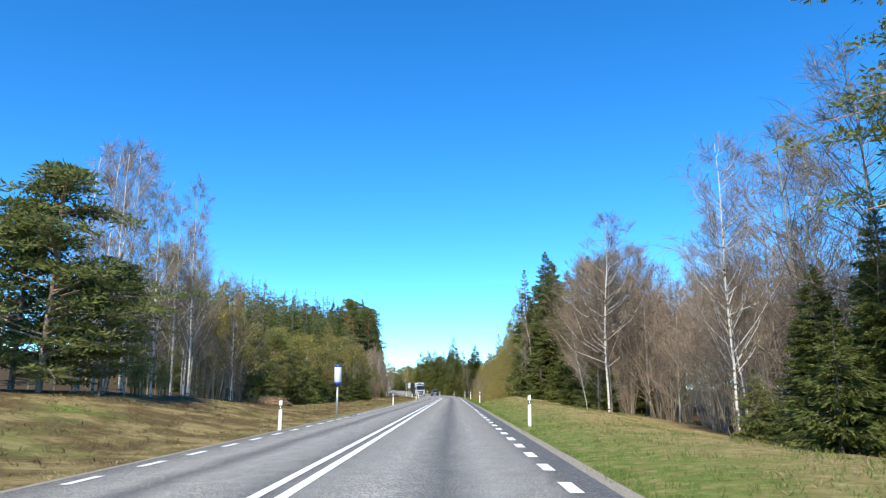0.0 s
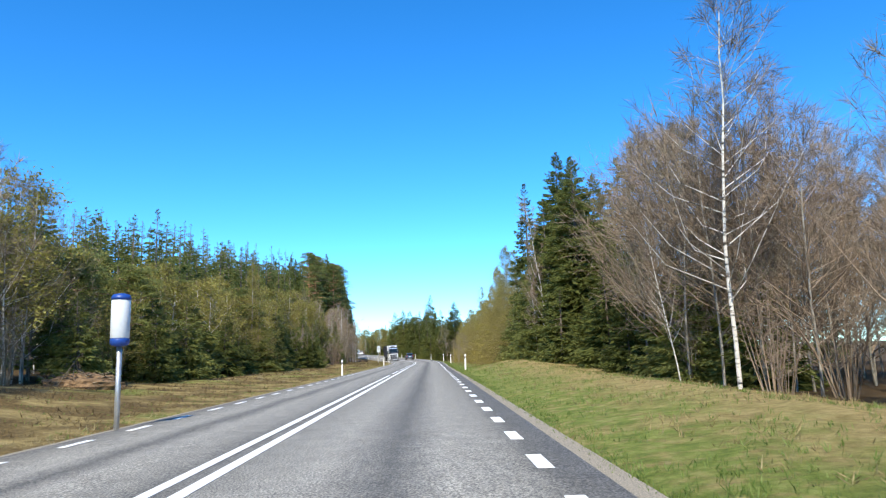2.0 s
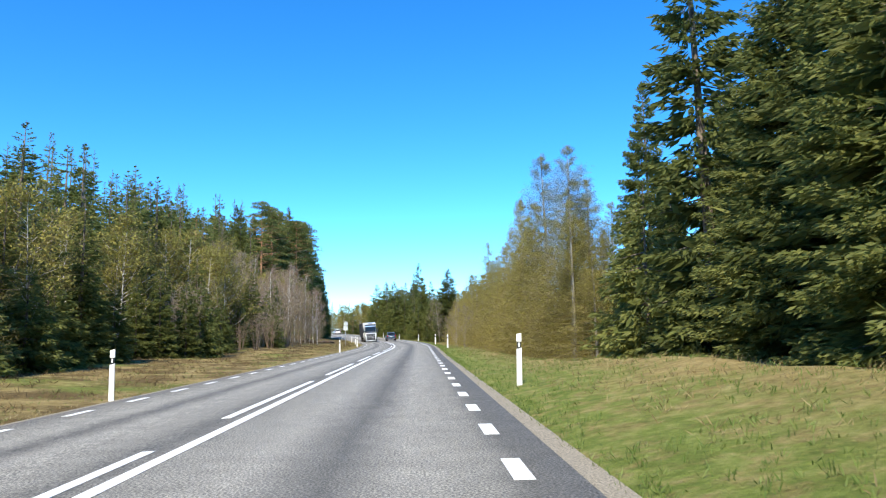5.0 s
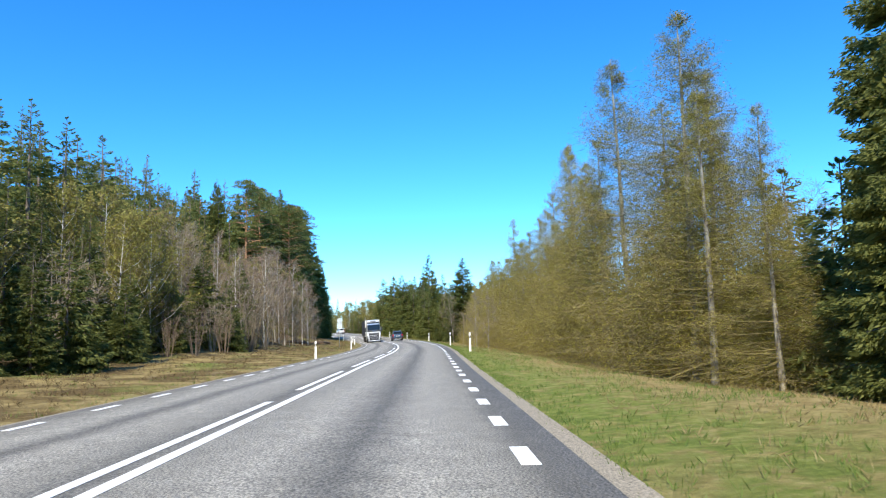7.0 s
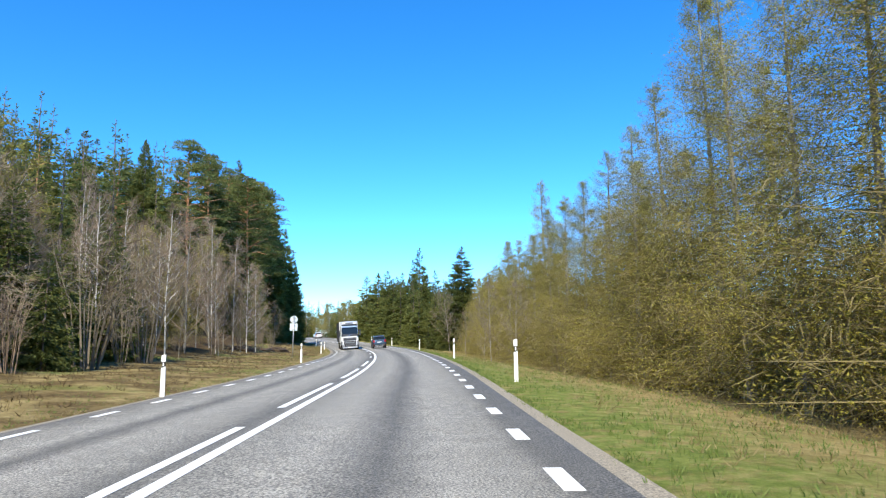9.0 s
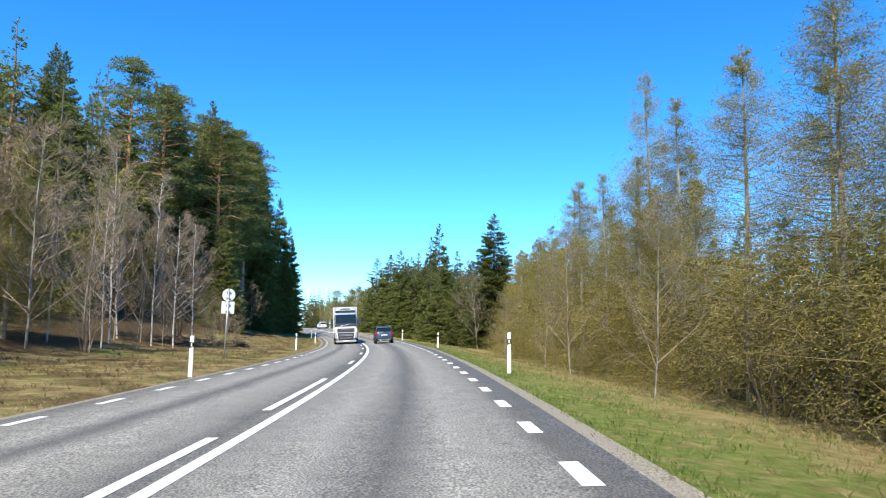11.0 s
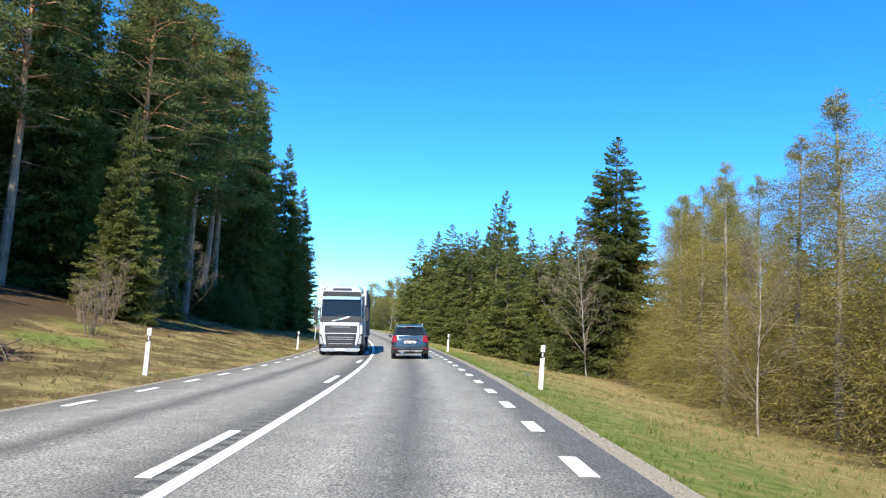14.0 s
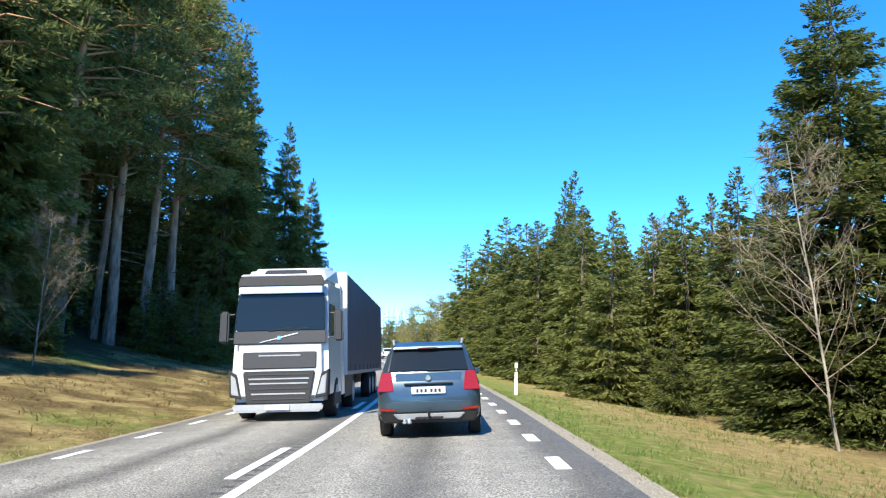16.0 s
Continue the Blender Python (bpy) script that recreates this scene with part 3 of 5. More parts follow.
def thicket(root, rng, H=4.5, spread=1.6, stems=13, subs=9, twig=6, mat="twig_grey", leaf=None, leaves=0):
    paths, P, D, L = [], [], [], []
    for i in range(stems):
        a, r, h = rng.uniform(0, 6.283), spread * rng.uniform(0.2, 1.0), H * rng.uniform(0.55, 1.0)
        o = np.array([math.cos(a), math.sin(a), 0]) * 0.25 * r
        tip = np.array([math.cos(a) * r, math.sin(a) * r, h])
        bend = o * 0.55 + tip * 0.45 + np.array([0, 0, 0.08 * h]) + rng.normal(0, 0.06, 3) * h * 0.3
        paths.append((np.array([o, bend, tip]), (0.022 + 0.003 * h, 0.016, 0.005)))
        for j in range(subs):
            w = rng.uniform(0.2, 0.98)
            s = o + (tip - o) * w + (bend - (o * 0.55 + tip * 0.45)) * 4 * w * (1 - w)
            q = unit(rng.normal(size=3) * (1, 1, 0.4) + np.array([0, 0, 0.7])) * H * rng.uniform(0.08, 0.22)
            paths.append((np.array([s, s + q]), (0.010, 0.004)))
            for t in range(twig):
                P.append(s + q * rng.uniform(0.1, 1.0))
                D.append(unit(unit(q) + rng.normal(0, 0.6, 3)))
                L.append(rng.uniform(0.2, 0.5))
    P, D, L = np.array(P), np.array(D), np.array(L)
    twigs = blades(P, D, L, rng.uniform(0.008, 0.017, len(P)), rng)
    part("branchwork", mesh_from("branchwork", *join(tubes(paths, 3), twigs), MAT[mat]), None, root)
    if leaf:
        k = rng.integers(0, len(P), leaves)
        Q = P[k] + D[k] * (L[k] * rng.random(leaves))[:, None] + rng.normal(0, 0.1, (leaves, 3))
        part("crown", mesh_from("crown", *blades(Q, unit(rng.normal(size=Q.shape)), rng.uniform(0.06, 0.12, leaves), rng.uniform(0.04, 0.08, leaves), rng), MAT[leaf]), None, root)


# kind: builder, its height, variants, name, label, category, options
KINDS = {
    "spruce": (spruce, 14.0, 3, "spruce_tree", "dense dark green spruce with boughs down to the ground", "spruce", dict(size=0.72)),
    "mid_spruce": (spruce, 13.0, 3, "spruce_tree", "full dark green spruce of the roadside wood", "spruce", dict(H=13.0, R=2.9, whorls=34, per=7, each=34, size=1.4, power=0.72)),
    "slim_spruce": (spruce, 14.0, 2, "spruce_tree", "slim pointed dark green spruce", "spruce", dict(R=2.2, whorls=36, per=7, each=32, size=1.3, power=0.75)),
    "young_spruce": (spruce, 5.0, 2, "young_spruce", "young green spruce with spreading low boughs", "spruce", dict(H=5.0, R=1.9, whorls=20, per=7, each=36, base=0.12, size=0.9)),
    "far_spruce": (spruce, 18.0, 2, "spruce_tree", "tall dark spruce of the forest on the hillside", "spruce", dict(H=18.0, R=3.0, whorls=32, per=6, each=34, size=1.4, inner=7, power=0.76)),
    "pine": (pine, 19.0, 2, "pine_tree", "tall Scots pine with bare orange trunk and ragged crown", "pine", {}),
    "bushy_pine": (pine, 9.0, 2, "pine_tree", "bushy green pine branched down to its foot", "pine", dict(H=9.0, R=2.6, clear=0.08, limbs=56, tufts=3, each=64)),
    "far_pine": (pine, 19.0, 2, "pine_tree", "pine of the forest on the hillside", "pine", dict(R=3.2, clear=0.4, limbs=26, tufts=3, each=22, size=1.9)),
    "larch": (larch, 11.0, 3, "larch_tree", "larch with a haze of fresh yellow-green buds", "larch", dict(R=3.0, power=0.9)),
    "wide_larch": (larch, 9.0, 2, "larch_tree", "broad larch with pale twigs and fresh buds", "larch", dict(H=9.0, R=3.1, nb=280, each=60, tufts=150, base=0.25, power=0.88)),
    "birch": (bare, 11.0, 2, "birch_tree", "bare white-stemmed birch with fine reddish twigs", "birch", {}),
    "slim_birch": (bare, 11.0, 2, "birch_tree", "slender bare birch with upright twigs", "birch", dict(spread=1.5, limbs=26, steep=1.7, girth=0.005)),
    "bare_tree": (bare, 9.0, 3, "bare_tree", "leafless grey-brown roadside tree", "deciduous tree", dict(H=9.0, spread=2.8, limbs=30, stem_mat="bark_grey", twig_mat="twig_grey", first=0.12, subs=7)),
    "red_bare_tree": (bare, 8.0, 2, "bare_tree", "leafless tree with a dense reddish-brown twig crown", "deciduous tree", dict(H=8.0, spread=2.9, limbs=36, twig=15, stem_mat="bark_grey", first=0.1, subs=7)),
    "budding_birch": (bare, 8.0, 3, "budding_birch", "young birch breaking into yellow-green bud", "birch", dict(H=8.0, spread=2.3, limbs=32, first=0.15, twig_mat="twig_larch", leaf="bud", leaves=3000)),
    "thicket": (thicket, 4.5, 3, "bare_shrub", "leafless many-stemmed grey-brown shrub", "shrub", {}),
    "red_thicket": (thicket, 4.5, 2, "bare_shrub", "leafless shrub of reddish-brown rods", "shrub", dict(mat="twig_warm", stems=13)),
    "bud_thicket": (thicket, 4.5, 2, "budding_shrub", "shrub just breaking into yellow-green leaf", "shrub", dict(mat="twig_larch", leaf="bud", leaves=1500)),
}
GROWN = {}
plant = np.random.default_rng(11)


def tree(kind, x, y, height, wide=1.0, turn=None, sink=0.06, tilt=0.0, tilt_dir=0.0, label=""):
    """One tree of a kind at (x, y), with its foot in the ground."""
    builder, own, count, name, words, category, options = KINDS[kind]
    have = GROWN.setdefault(kind, [])
    s = height / own
    a = plant.uniform(0, 360) if turn is None else turn
    m = pose(x, y, ground_z(x, y) - sink) @ Matrix.Rotation(radians(tilt), 4, Vector((math.cos(tilt_dir), math.sin(tilt_dir), 0))) @ pose(0, 0, 0, 0, 0, a)
    if len(have) < count:
        root = thing(name, label or words, category, m)
        builder(root, np.random.default_rng(sum(map(ord, kind)) + 7 * len(have)), **options)
        root.scale = (s * wide, s * wide, s)
        have.append((root, s * wide, s))
        return root
    src, sw, sh = have[int(plant.integers(0, count))]
    ob = copy_thing(src, m)
    ob.scale = (s * wide, s * wide, s)
    if label:
        ob["label"] = label
    return ob


def band(kinds, x0, x1, y0, y1, n, h0, h1, follow=False, gap=1.4, wide=(0.85, 1.2), grow=None):
    """n trees scattered over a piece of land; x from the road's middle where follow is set."""
    placed = []
    for _ in range(n * 12):
        if len(placed) >= n:
            break
        d, y = plant.uniform(x0, x1), plant.uniform(y0, y1)
        if any((d - a) ** 2 + (y - b) ** 2 < gap * gap for a, b in placed):
            continue
        placed.append((d, y))
        x = mid(y) + d * stretch(y) if follow else d
        h = plant.uniform(h0, h1) * (float(np.interp(y, *grow)) if grow else 1.0)
        tree(kinds[int(plant.integers(0, len(kinds)))], x, y, h, plant.uniform(*wide))


def far_woods(name, label, seed, areas):
    """Woods that nobody could count: one object. Areas: x0, x1, y0, y1, trees, heights along y, beside the road or not."""
    rng = np.random.default_rng(seed)
    shapes = [spruce_shape(np.random.default_rng(seed + i), H=18.0, R=3.1, whorls=24, per=5, each=22, size=1.7, inner=6, power=0.84) for i in range(3)]
    V, F, M, base = [], [], [], 0
    for x0, x1, y0, y1, n, grow, follow in areas:
        spots = []
        for _ in range(n * 10):
            if len(spots) >= n:
                break
            d, y = rng.uniform(x0, x1), rng.uniform(y0, y1)
            if all((d - p) ** 2 + (y - q) ** 2 > 6.8 for p, q in spots):
                spots.append((d, y))
        for d, y in spots:
            x = mid(y) + d * stretch(y) if follow else d
            s = float(np.interp(y, *grow)) * rng.uniform(0.82, 1.08) / 18
            w = s * rng.uniform(0.95, 1.3) * (1.25 if s < 0.7 else 1.0)
            t = rng.uniform(0, 6.283)
            R = np.array(((math.cos(t) * w, -math.sin(t) * w, 0), (math.sin(t) * w, math.cos(t) * w, 0), (0, 0, s)))
            for k, (v, f) in enumerate(shapes[int(rng.integers(0, 3))]):
                V.append(v @ R.T + np.array((x, y, ground_z(x, y) - 0.1)))
                F.append(np.asarray(f) + base)
                M.append(np.full(len(f), 1 - k))
                base += len(v)
    me = mesh_from(name, np.concatenate(V), np.concatenate(F), MAT["spruce"])
    me.materials.append(MAT["bark_spruce"])
    me.polygons.foreach_set("material_index", np.concatenate(M).astype(np.int32))
    return tagged(new(name, me), label, "forest", kind="stuff")


# right-hand side, from the start onwards
tree("pine", 15, 18, 17, 1.1)
tree("pine", 17.5, 14.4, 16, 1.2)
tree("spruce", 14.9, 20.88, 7.5, 1.3)
tree("spruce", 13.7, 22.68, 6, 1.4)
tree("spruce", 16.5, 19.2, 9.5, 1.2)
tree("young_spruce", 12.9, 20.4, 4, 1.2)
tree("young_spruce", 12.6, 25.08, 2.6, 1.2)
tree("bare_tree", 15.6, 27, 12.5, 1.1)
tree("red_bare_tree", 17, 30, 12, 1.0)
tree("bare_tree", 17.5, 24.6, 14, 1.0)
tree("bare_tree", 15.3, 21.84, 12, 1.0)
tree("birch", 12.3, 25.92, 11.3, 0.9)
tree("slim_birch", 13.6, 28.2, 9, tilt=-4, tilt_dir=1.57)
tree("birch", 12.05, 46.32, 12.7, 1.15)
tree("slim_birch", 11.2, 49.2, 6, tilt=-8, tilt_dir=1.57)
tree("bare_tree", 20.5, 50.16, 14, 0.8, label="tall dead grey conifer with bare broken branches")
band(["red_bare_tree", "bare_tree", "red_bare_tree"], 14, 26, 26.4, 60, 40, 5.5, 8.5)
band(["red_thicket", "thicket"], 12.5, 17, 21.6, 60, 22, 2.5, 4.5)
band(["slim_birch", "birch"], 16, 27, 28.8, 67.2, 9, 9, 13)
tree("spruce", 12.1, 69.4, 13.7, 1.25)
tree("spruce", 12.6, 72.9, 14.2, 1.15)
tree("spruce", 12.3, 75.8, 16, 1.1)
tree("slim_spruce", 10.7, 81.6, 15, 0.95)
tree("spruce", 10.6, 72.24, 11.5, 1.2)
tree("spruce", 13.8, 71.5, 13.2, 1.2)
tree("spruce", 10.9, 77.52, 9.5, 1.2)
tree("young_spruce", 10.2, 66.48, 4.5, 1.1)
tree("slim_birch", 9.4, 70.8, 6, 0.8, tilt=-2, tilt_dir=1.57)
tree("slim_birch", 10.3, 70.32, 10.5, 0.8, tilt=-7, tilt_dir=1.57)
tree("young_spruce", 10, 85.2, 6)
tree("spruce", 14.6, 98.0, 15, 0.85)
tree("spruce", 14.4, 88.2, 12)
tree("spruce", 13.6, 92.4, 9, 1.0)
band(["mid_spruce", "slim_spruce"], 15, 24, 69.6, 93.6, 11, 12, 16, gap=2.4)
band(["slim_birch", "birch", "red_bare_tree"], 15, 24, 52.8, 67.2, 7, 9, 14)
band(["red_bare_tree", "bare_tree", "red_bare_tree"], 12.4, 17.5, 49.2, 60, 12, 9, 12.5, gap=1.5)
for x, y, h in ((12.9, 53.04, 4.6), (13.6, 56.4, 5.6), (12.4, 59.76, 4.2), (14.2, 61.8, 7), (12.6, 64.08, 6), (13.4, 67.2, 8.5), (14.8, 50.64, 5.4), (15.2, 55.2, 7)):
    tree("spruce" if h > 6.5 else "young_spruce", x, y, h, 1.2)
for x, y, h in ((13.6, 56.5, 11), (14.6, 60.5, 12), (13.2, 53.5, 10.5), (15.4, 64.5, 12.5), (14.4, 49.5, 11), (16.4, 57.5, 12.5)):
    tree("red_bare_tree", x, y, h, 1.0)
# the larch row
for x, y, h, w in ((12.5, 108.1, 14.4, 1.28), (13.2, 112.5, 12.4, 1.4), (13, 118, 16.4, 1.2), (14.2, 109.8, 12.6, 1.3), (11.9, 105, 10, 1.35), (12.4, 101.5, 6.2, 1.6), (12.6, 121.5, 13, 1.10), (12.5, 125, 12.5, 1.14), (12.5, 128.2, 14.4, 0.99),
                   (13, 131, 15.4, 0.93), (12.5, 134.4, 12.7, 1.13), (14.5, 130, 11.8, 1.21), (12.2, 138, 11.8, 1.21), (12.3, 143.2, 12, 1.19), (12.1, 147.5, 11.4, 1.25), (11.9, 152.5, 11.5, 1.24), (12.1, 158.8, 12, 1.19),
                   (13.2, 165.6, 15.6, 0.92), (11.6, 163, 10.5, 1.35), (11.2, 168, 10.8, 1.32), (10.75, 172.2, 11.3, 1.27), (11.1, 176.5, 11.6, 1.23), (10.6, 181, 10, 1.35), (10.1, 185, 9.7, 1.35), (10.3, 188.3, 9.2, 1.35),
                   (9.8, 193, 9.5, 1.35), (10.2, 197.5, 9.5, 1.35), (10.4, 202, 10, 1.35), (11.8, 206, 10.5, 1.35), (13, 199, 10.5, 1.35), (13.6, 187, 10.5, 1.35), (14, 178, 11, 1.30)):
    tree("larch", x, y, h, w)
band(["larch", "wide_larch"], 12.57, 17.28, 98.4, 209.34, 24, 8, 11.5, gap=2.0, wide=(1.05, 1.3))
band(["far_spruce", "red_bare_tree", "bare_tree"], 19.89, 33.54, 96, 250.16, 22, 7, 10, gap=2.6, wide=(1.1, 1.5))
band(["red_bare_tree", "bare_tree", "red_bare_tree"], 20, 34, 36, 84, 30, 8, 11, gap=2.0, wide=(1.0, 1.4))
band(["red_bare_tree", "bare_tree"], 25, 40, 12, 84, 30, 6, 9, gap=2.4, wide=(1.2, 1.6))
band(["bare_tree", "thicket", "bud_thicket"], 10.7, 13.66, 100.8, 203.72, 22, 2.2, 5.5)
band(["mid_spruce", "young_spruce", "mid_spruce"], 15.02, 19.32, 100.8, 206.53, 22, 5.5, 8.5, gap=2.2, wide=(1.0, 1.3))
tree("bare_tree", 8.1, 149.7, 5.2, 1.0, label="pale leafless roadside tree before the larches")
tree("bare_tree", 7.7, 159.5, 6.0, 0.9, label="pale leafless roadside tree before the larches")
tree("bare_tree", 7.9, 167.5, 3.4)
tree("bare_tree", 7.35, 183.2, 4.6, 1.1)
tree("slim_birch", 5.6, 227.9, 9.5)
tree("slim_birch", 1.2, 240.5, 8.5)
tree("bare_tree", 6.7, 207.3, 8.4, 1.0, tilt=-7, tilt_dir=1.57, label="leaning bare pale-stemmed birch before a dark spruce")
tree("spruce", 8.83, 211.3, 15.6, 1.32)
tree("spruce", 9.76, 221.21, 11, 1.2)
tree("larch", 13.44, 212.16, 12.1, 1.1)
tree("mid_spruce", 6.78, 224.99, 10.5, 1.2)
tree("mid_spruce", 7.55, 218.44, 10.6, 1.1)
tree("larch", 15.25, 216.81, 12.1, 1.1)
for x, y, h in ((12.56, 209.62, 11), (14.21, 207.23, 12.1), (15.74, 211.45, 12.7), (17.28, 214.92, 12.1)):
    tree("wide_larch", x, y, h, 1.2)
band(["mid_spruce"], 17.28, 23.58, 203.72, 224.99, 8, 6.5, 9, gap=2.0, wide=(1.1, 1.4))
tree("young_spruce", 9.62, 209.62, 5, 1.2)
tree("young_spruce", 6.72, 211.87, 4.4)
band(["slim_spruce", "mid_spruce", "mid_spruce"], 9.3, 20, 217.44, 281.15, 48, 0.85, 1.15, follow=True, gap=1.7, wide=(1.1, 1.4), grow=((217.44, 232.54, 256.45, 281.15), (8.2, 10.8, 14.4, 14.4)))
tree("mid_spruce", 2.71, 257.58, 20.5, 0.85)
tree("mid_spruce", 1.06, 246.76, 16.8, 0.85)
tree("pine", -3.03, 274.12, 13.9)
band(["young_spruce", "young_spruce", "mid_spruce"], 8.5, 12, 214.92, 281.15, 24, 2.8, 6.8, follow=True, wide=(1.1, 1.4))
band(["budding_birch", "far_spruce", "far_pine", "budding_birch"], 9, 24, 265.11, 372, 56, 7, 11, follow=True, gap=2.2, wide=(1.1, 1.5))

# left-hand side, from the start onwards
tree("bushy_pine", -14.6, 28.56, 9.6, 1.3)
tree("bushy_pine", -16.8, 24.6, 8.5, 1.3)
tree("bushy_pine", -13.2, 30.72, 6, 1.3)
tree("bushy_pine", -17, 30.6, 8.5, 1.3)
tree("slim_birch", -12.4, 38.88, 11.6)
tree("birch", -15.4, 37.56, 13.2, 0.9)
tree("slim_birch", -16.5, 39.6, 13)
tree("slim_birch", -14, 42.48, 10)
for x, y, h in ((-13, 35.52, 10.5), (-14.4, 33.6, 12), (-15.8, 35.28, 12.5), (-13.8, 40.08, 11), (-17.4, 36.96, 13), (-14.9, 45.6, 10), (-13.4, 49.8, 8.6), (-16.2, 48, 9.5)):
    tree("slim_birch", x, y, h, 1.15)
tree("larch", -16.8, 51, 10.2, 1.0)
tree("budding_birch", -15.4, 54.6, 8.6, 1.1)
tree("budding_birch", -17.5, 46.2, 9.5, 1.1)
band(["bare_tree", "slim_birch", "bare_tree"], -19, -12.2, 32.4, 52.8, 26, 5, 8.0)
band(["thicket", "bud_thicket", "thicket"], -14, -11.8, 32.4, 74.4, 16, 2.5, 4.5)
band(["budding_birch", "budding_birch", "budding_birch", "bushy_pine"], -19, -13, 50.4, 96, 34, 0.85, 1.1, gap=1.7, wide=(1.0, 1.35), grow=((50.4, 72, 96), (6.0, 6.7, 7.4)))
band(["young_spruce", "young_spruce", "mid_spruce"], -14.5, -11.4, 52.8, 117.6, 26, 3.2, 5.6, gap=1.7, wide=(1.0, 1.3))
band(["budding_birch", "mid_spruce", "slim_spruce", "budding_birch"], -22, -13.5, 86.4, 146.69, 26, 0.8, 1.05, gap=1.8, wide=(1.0, 1.35), grow=((86.4, 120, 146.69), (7.4, 8.6, 9.6)))
tree("larch", -13.2, 86.16, 9.6)
band(["budding_birch", "budding_birch", "larch"], -21.09, -16.67, 127.2, 178.61, 9, 7.5, 10.5, gap=1.8, wide=(1.0, 1.3))
band(["young_spruce", "mid_spruce", "thicket"], -15, -11.6, 110.4, 149.16, 14, 3.5, 7, gap=1.8)
band(["bare_tree", "slim_birch", "birch", "red_bare_tree"], -18.71, -13.62, 134.4, 178.61, 22, 7, 10, gap=1.5)
band(["thicket", "bare_tree", "red_thicket"], -14, -11.4, 120, 209.34, 22, 2.2, 4.5, follow=True)
# the hillside forest
HILL = ((72, 79.2, 108, 133.2, 158.14, 191.06, 218.7, 250.16), (11.4, 12.6, 14.2, 15.8, 17.2, 20, 21, 19))
band(["far_spruce"], -32, -20, 62.4, 146.69, 46, 0.82, 1.06, gap=2.4, wide=(1.2, 1.55), grow=HILL)
band(["far_spruce", "far_spruce", "far_pine"], -37.94, -23.69, 144.22, 186.84, 24, 0.8, 1.0, gap=2.4, wide=(0.95, 1.3), grow=HILL)
HIGH = ((84, 120, 145.46, 171.78, 214.92, 250.16), (13, 16.3, 18, 19.5, 24.5, 22))
far_woods("hillside_woods", "dark spruce forest covering the hillside", 21, [(-50, -31, 79.2, 237.57, 84, HIGH, False), (-68, -50, 126, 256.45, 34, HIGH, False)])
far_woods("distant_woods", "distant dark conifer woods beyond the road", 33, [(-34, -11, 282.38, 369.6, 34, ((282.38, 369.6), (9, 11)), True), (-150, 60, 360, 412, 90, ((360, 412), (11, 14)), False), (-46, 40, 377, 414, 90, ((377, 414), (13.5, 16)), False), (34, 62, 6, 372, 70, ((6, 372), (7.5, 10)), False), (18.5, 30, 93.6, 214.92, 48, ((93.6, 214.92), (6.5, 7.5)), False), (24, 34, 214.92, 360, 26, ((214.92, 360), (9, 10)), True)])
# the tall stand where the road bends
for x, y, h, k in ((-24.3, 218.5, 25, "pine"), (-24.8, 224.5, 26, "pine"), (-25.5, 232, 27, "pine"), (-24.7, 227.7, 26, "pine"), (-22.5, 210.7, 24, "pine"), (-25.4, 214.5, 27, "spruce"), (-27.6, 208.5, 25.5, "spruce"),
                   (-29, 221, 26.5, "pine"), (-30, 229, 27, "pine"), (-27.5, 236, 27.5, "pine"), (-28.5, 207, 25, "pine"), (-26.1, 203, 24.5, "pine"), (-27, 196, 24, "pine"),
                   (-26.6, 243.2, 28, "spruce"), (-25.2, 238.5, 26, "spruce"), (-24.5, 250, 23, "spruce"), (-24.2, 255.8, 19, "spruce"), (-29.5, 200, 22, "spruce"), (-30, 190, 21.5, "spruce"), (-28, 184.5, 20.5, "spruce")):
    tree(k, x, y, h, 1.1 if k == "pine" else 0.85)
band(["pine"], -29, -26, 197, 236, 4, 22, 25, gap=1.8)
band(["pine", "mid_spruce", "pine"], -40, -31, 188, 240, 12, 18, 22, gap=2.1, wide=(1.0, 1.3))
band(["mid_spruce", "slim_spruce", "mid_spruce"], -38, -27.5, 204, 262, 22, 10, 16, gap=2.0, wide=(1.0, 1.25))
for x, y, h in ((-30.5, 233.5, 13), (-32, 238, 14.5), (-34.5, 242, 15), (-31, 245.5, 14), (-36.5, 236.5, 14), (-38, 246, 16), (-33.5, 229, 13.5), (-35, 250.5, 15.5), (-40, 240.5, 15)):
    tree("mid_spruce", x, y, h, 1.3)
band(["young_spruce", "young_spruce", "thicket"], -27, -21, 206, 246, 18, 2.6, 5.0)
tree("spruce", -20.3, 204.8, 12.5, 0.95)
tree("young_spruce", -22.3, 207.3, 5.5, 1.1)
tree("bare_tree", -18.7, 210.7, 5.6)
tree("slim_birch", -16.26, 171.1, 11.5)
tree("slim_birch", -15.23, 174.51, 10.45)
band(["budding_birch", "far_spruce", "red_bare_tree"], -30, -13, 250.16, 336, 34, 6, 11, follow=True, gap=3)

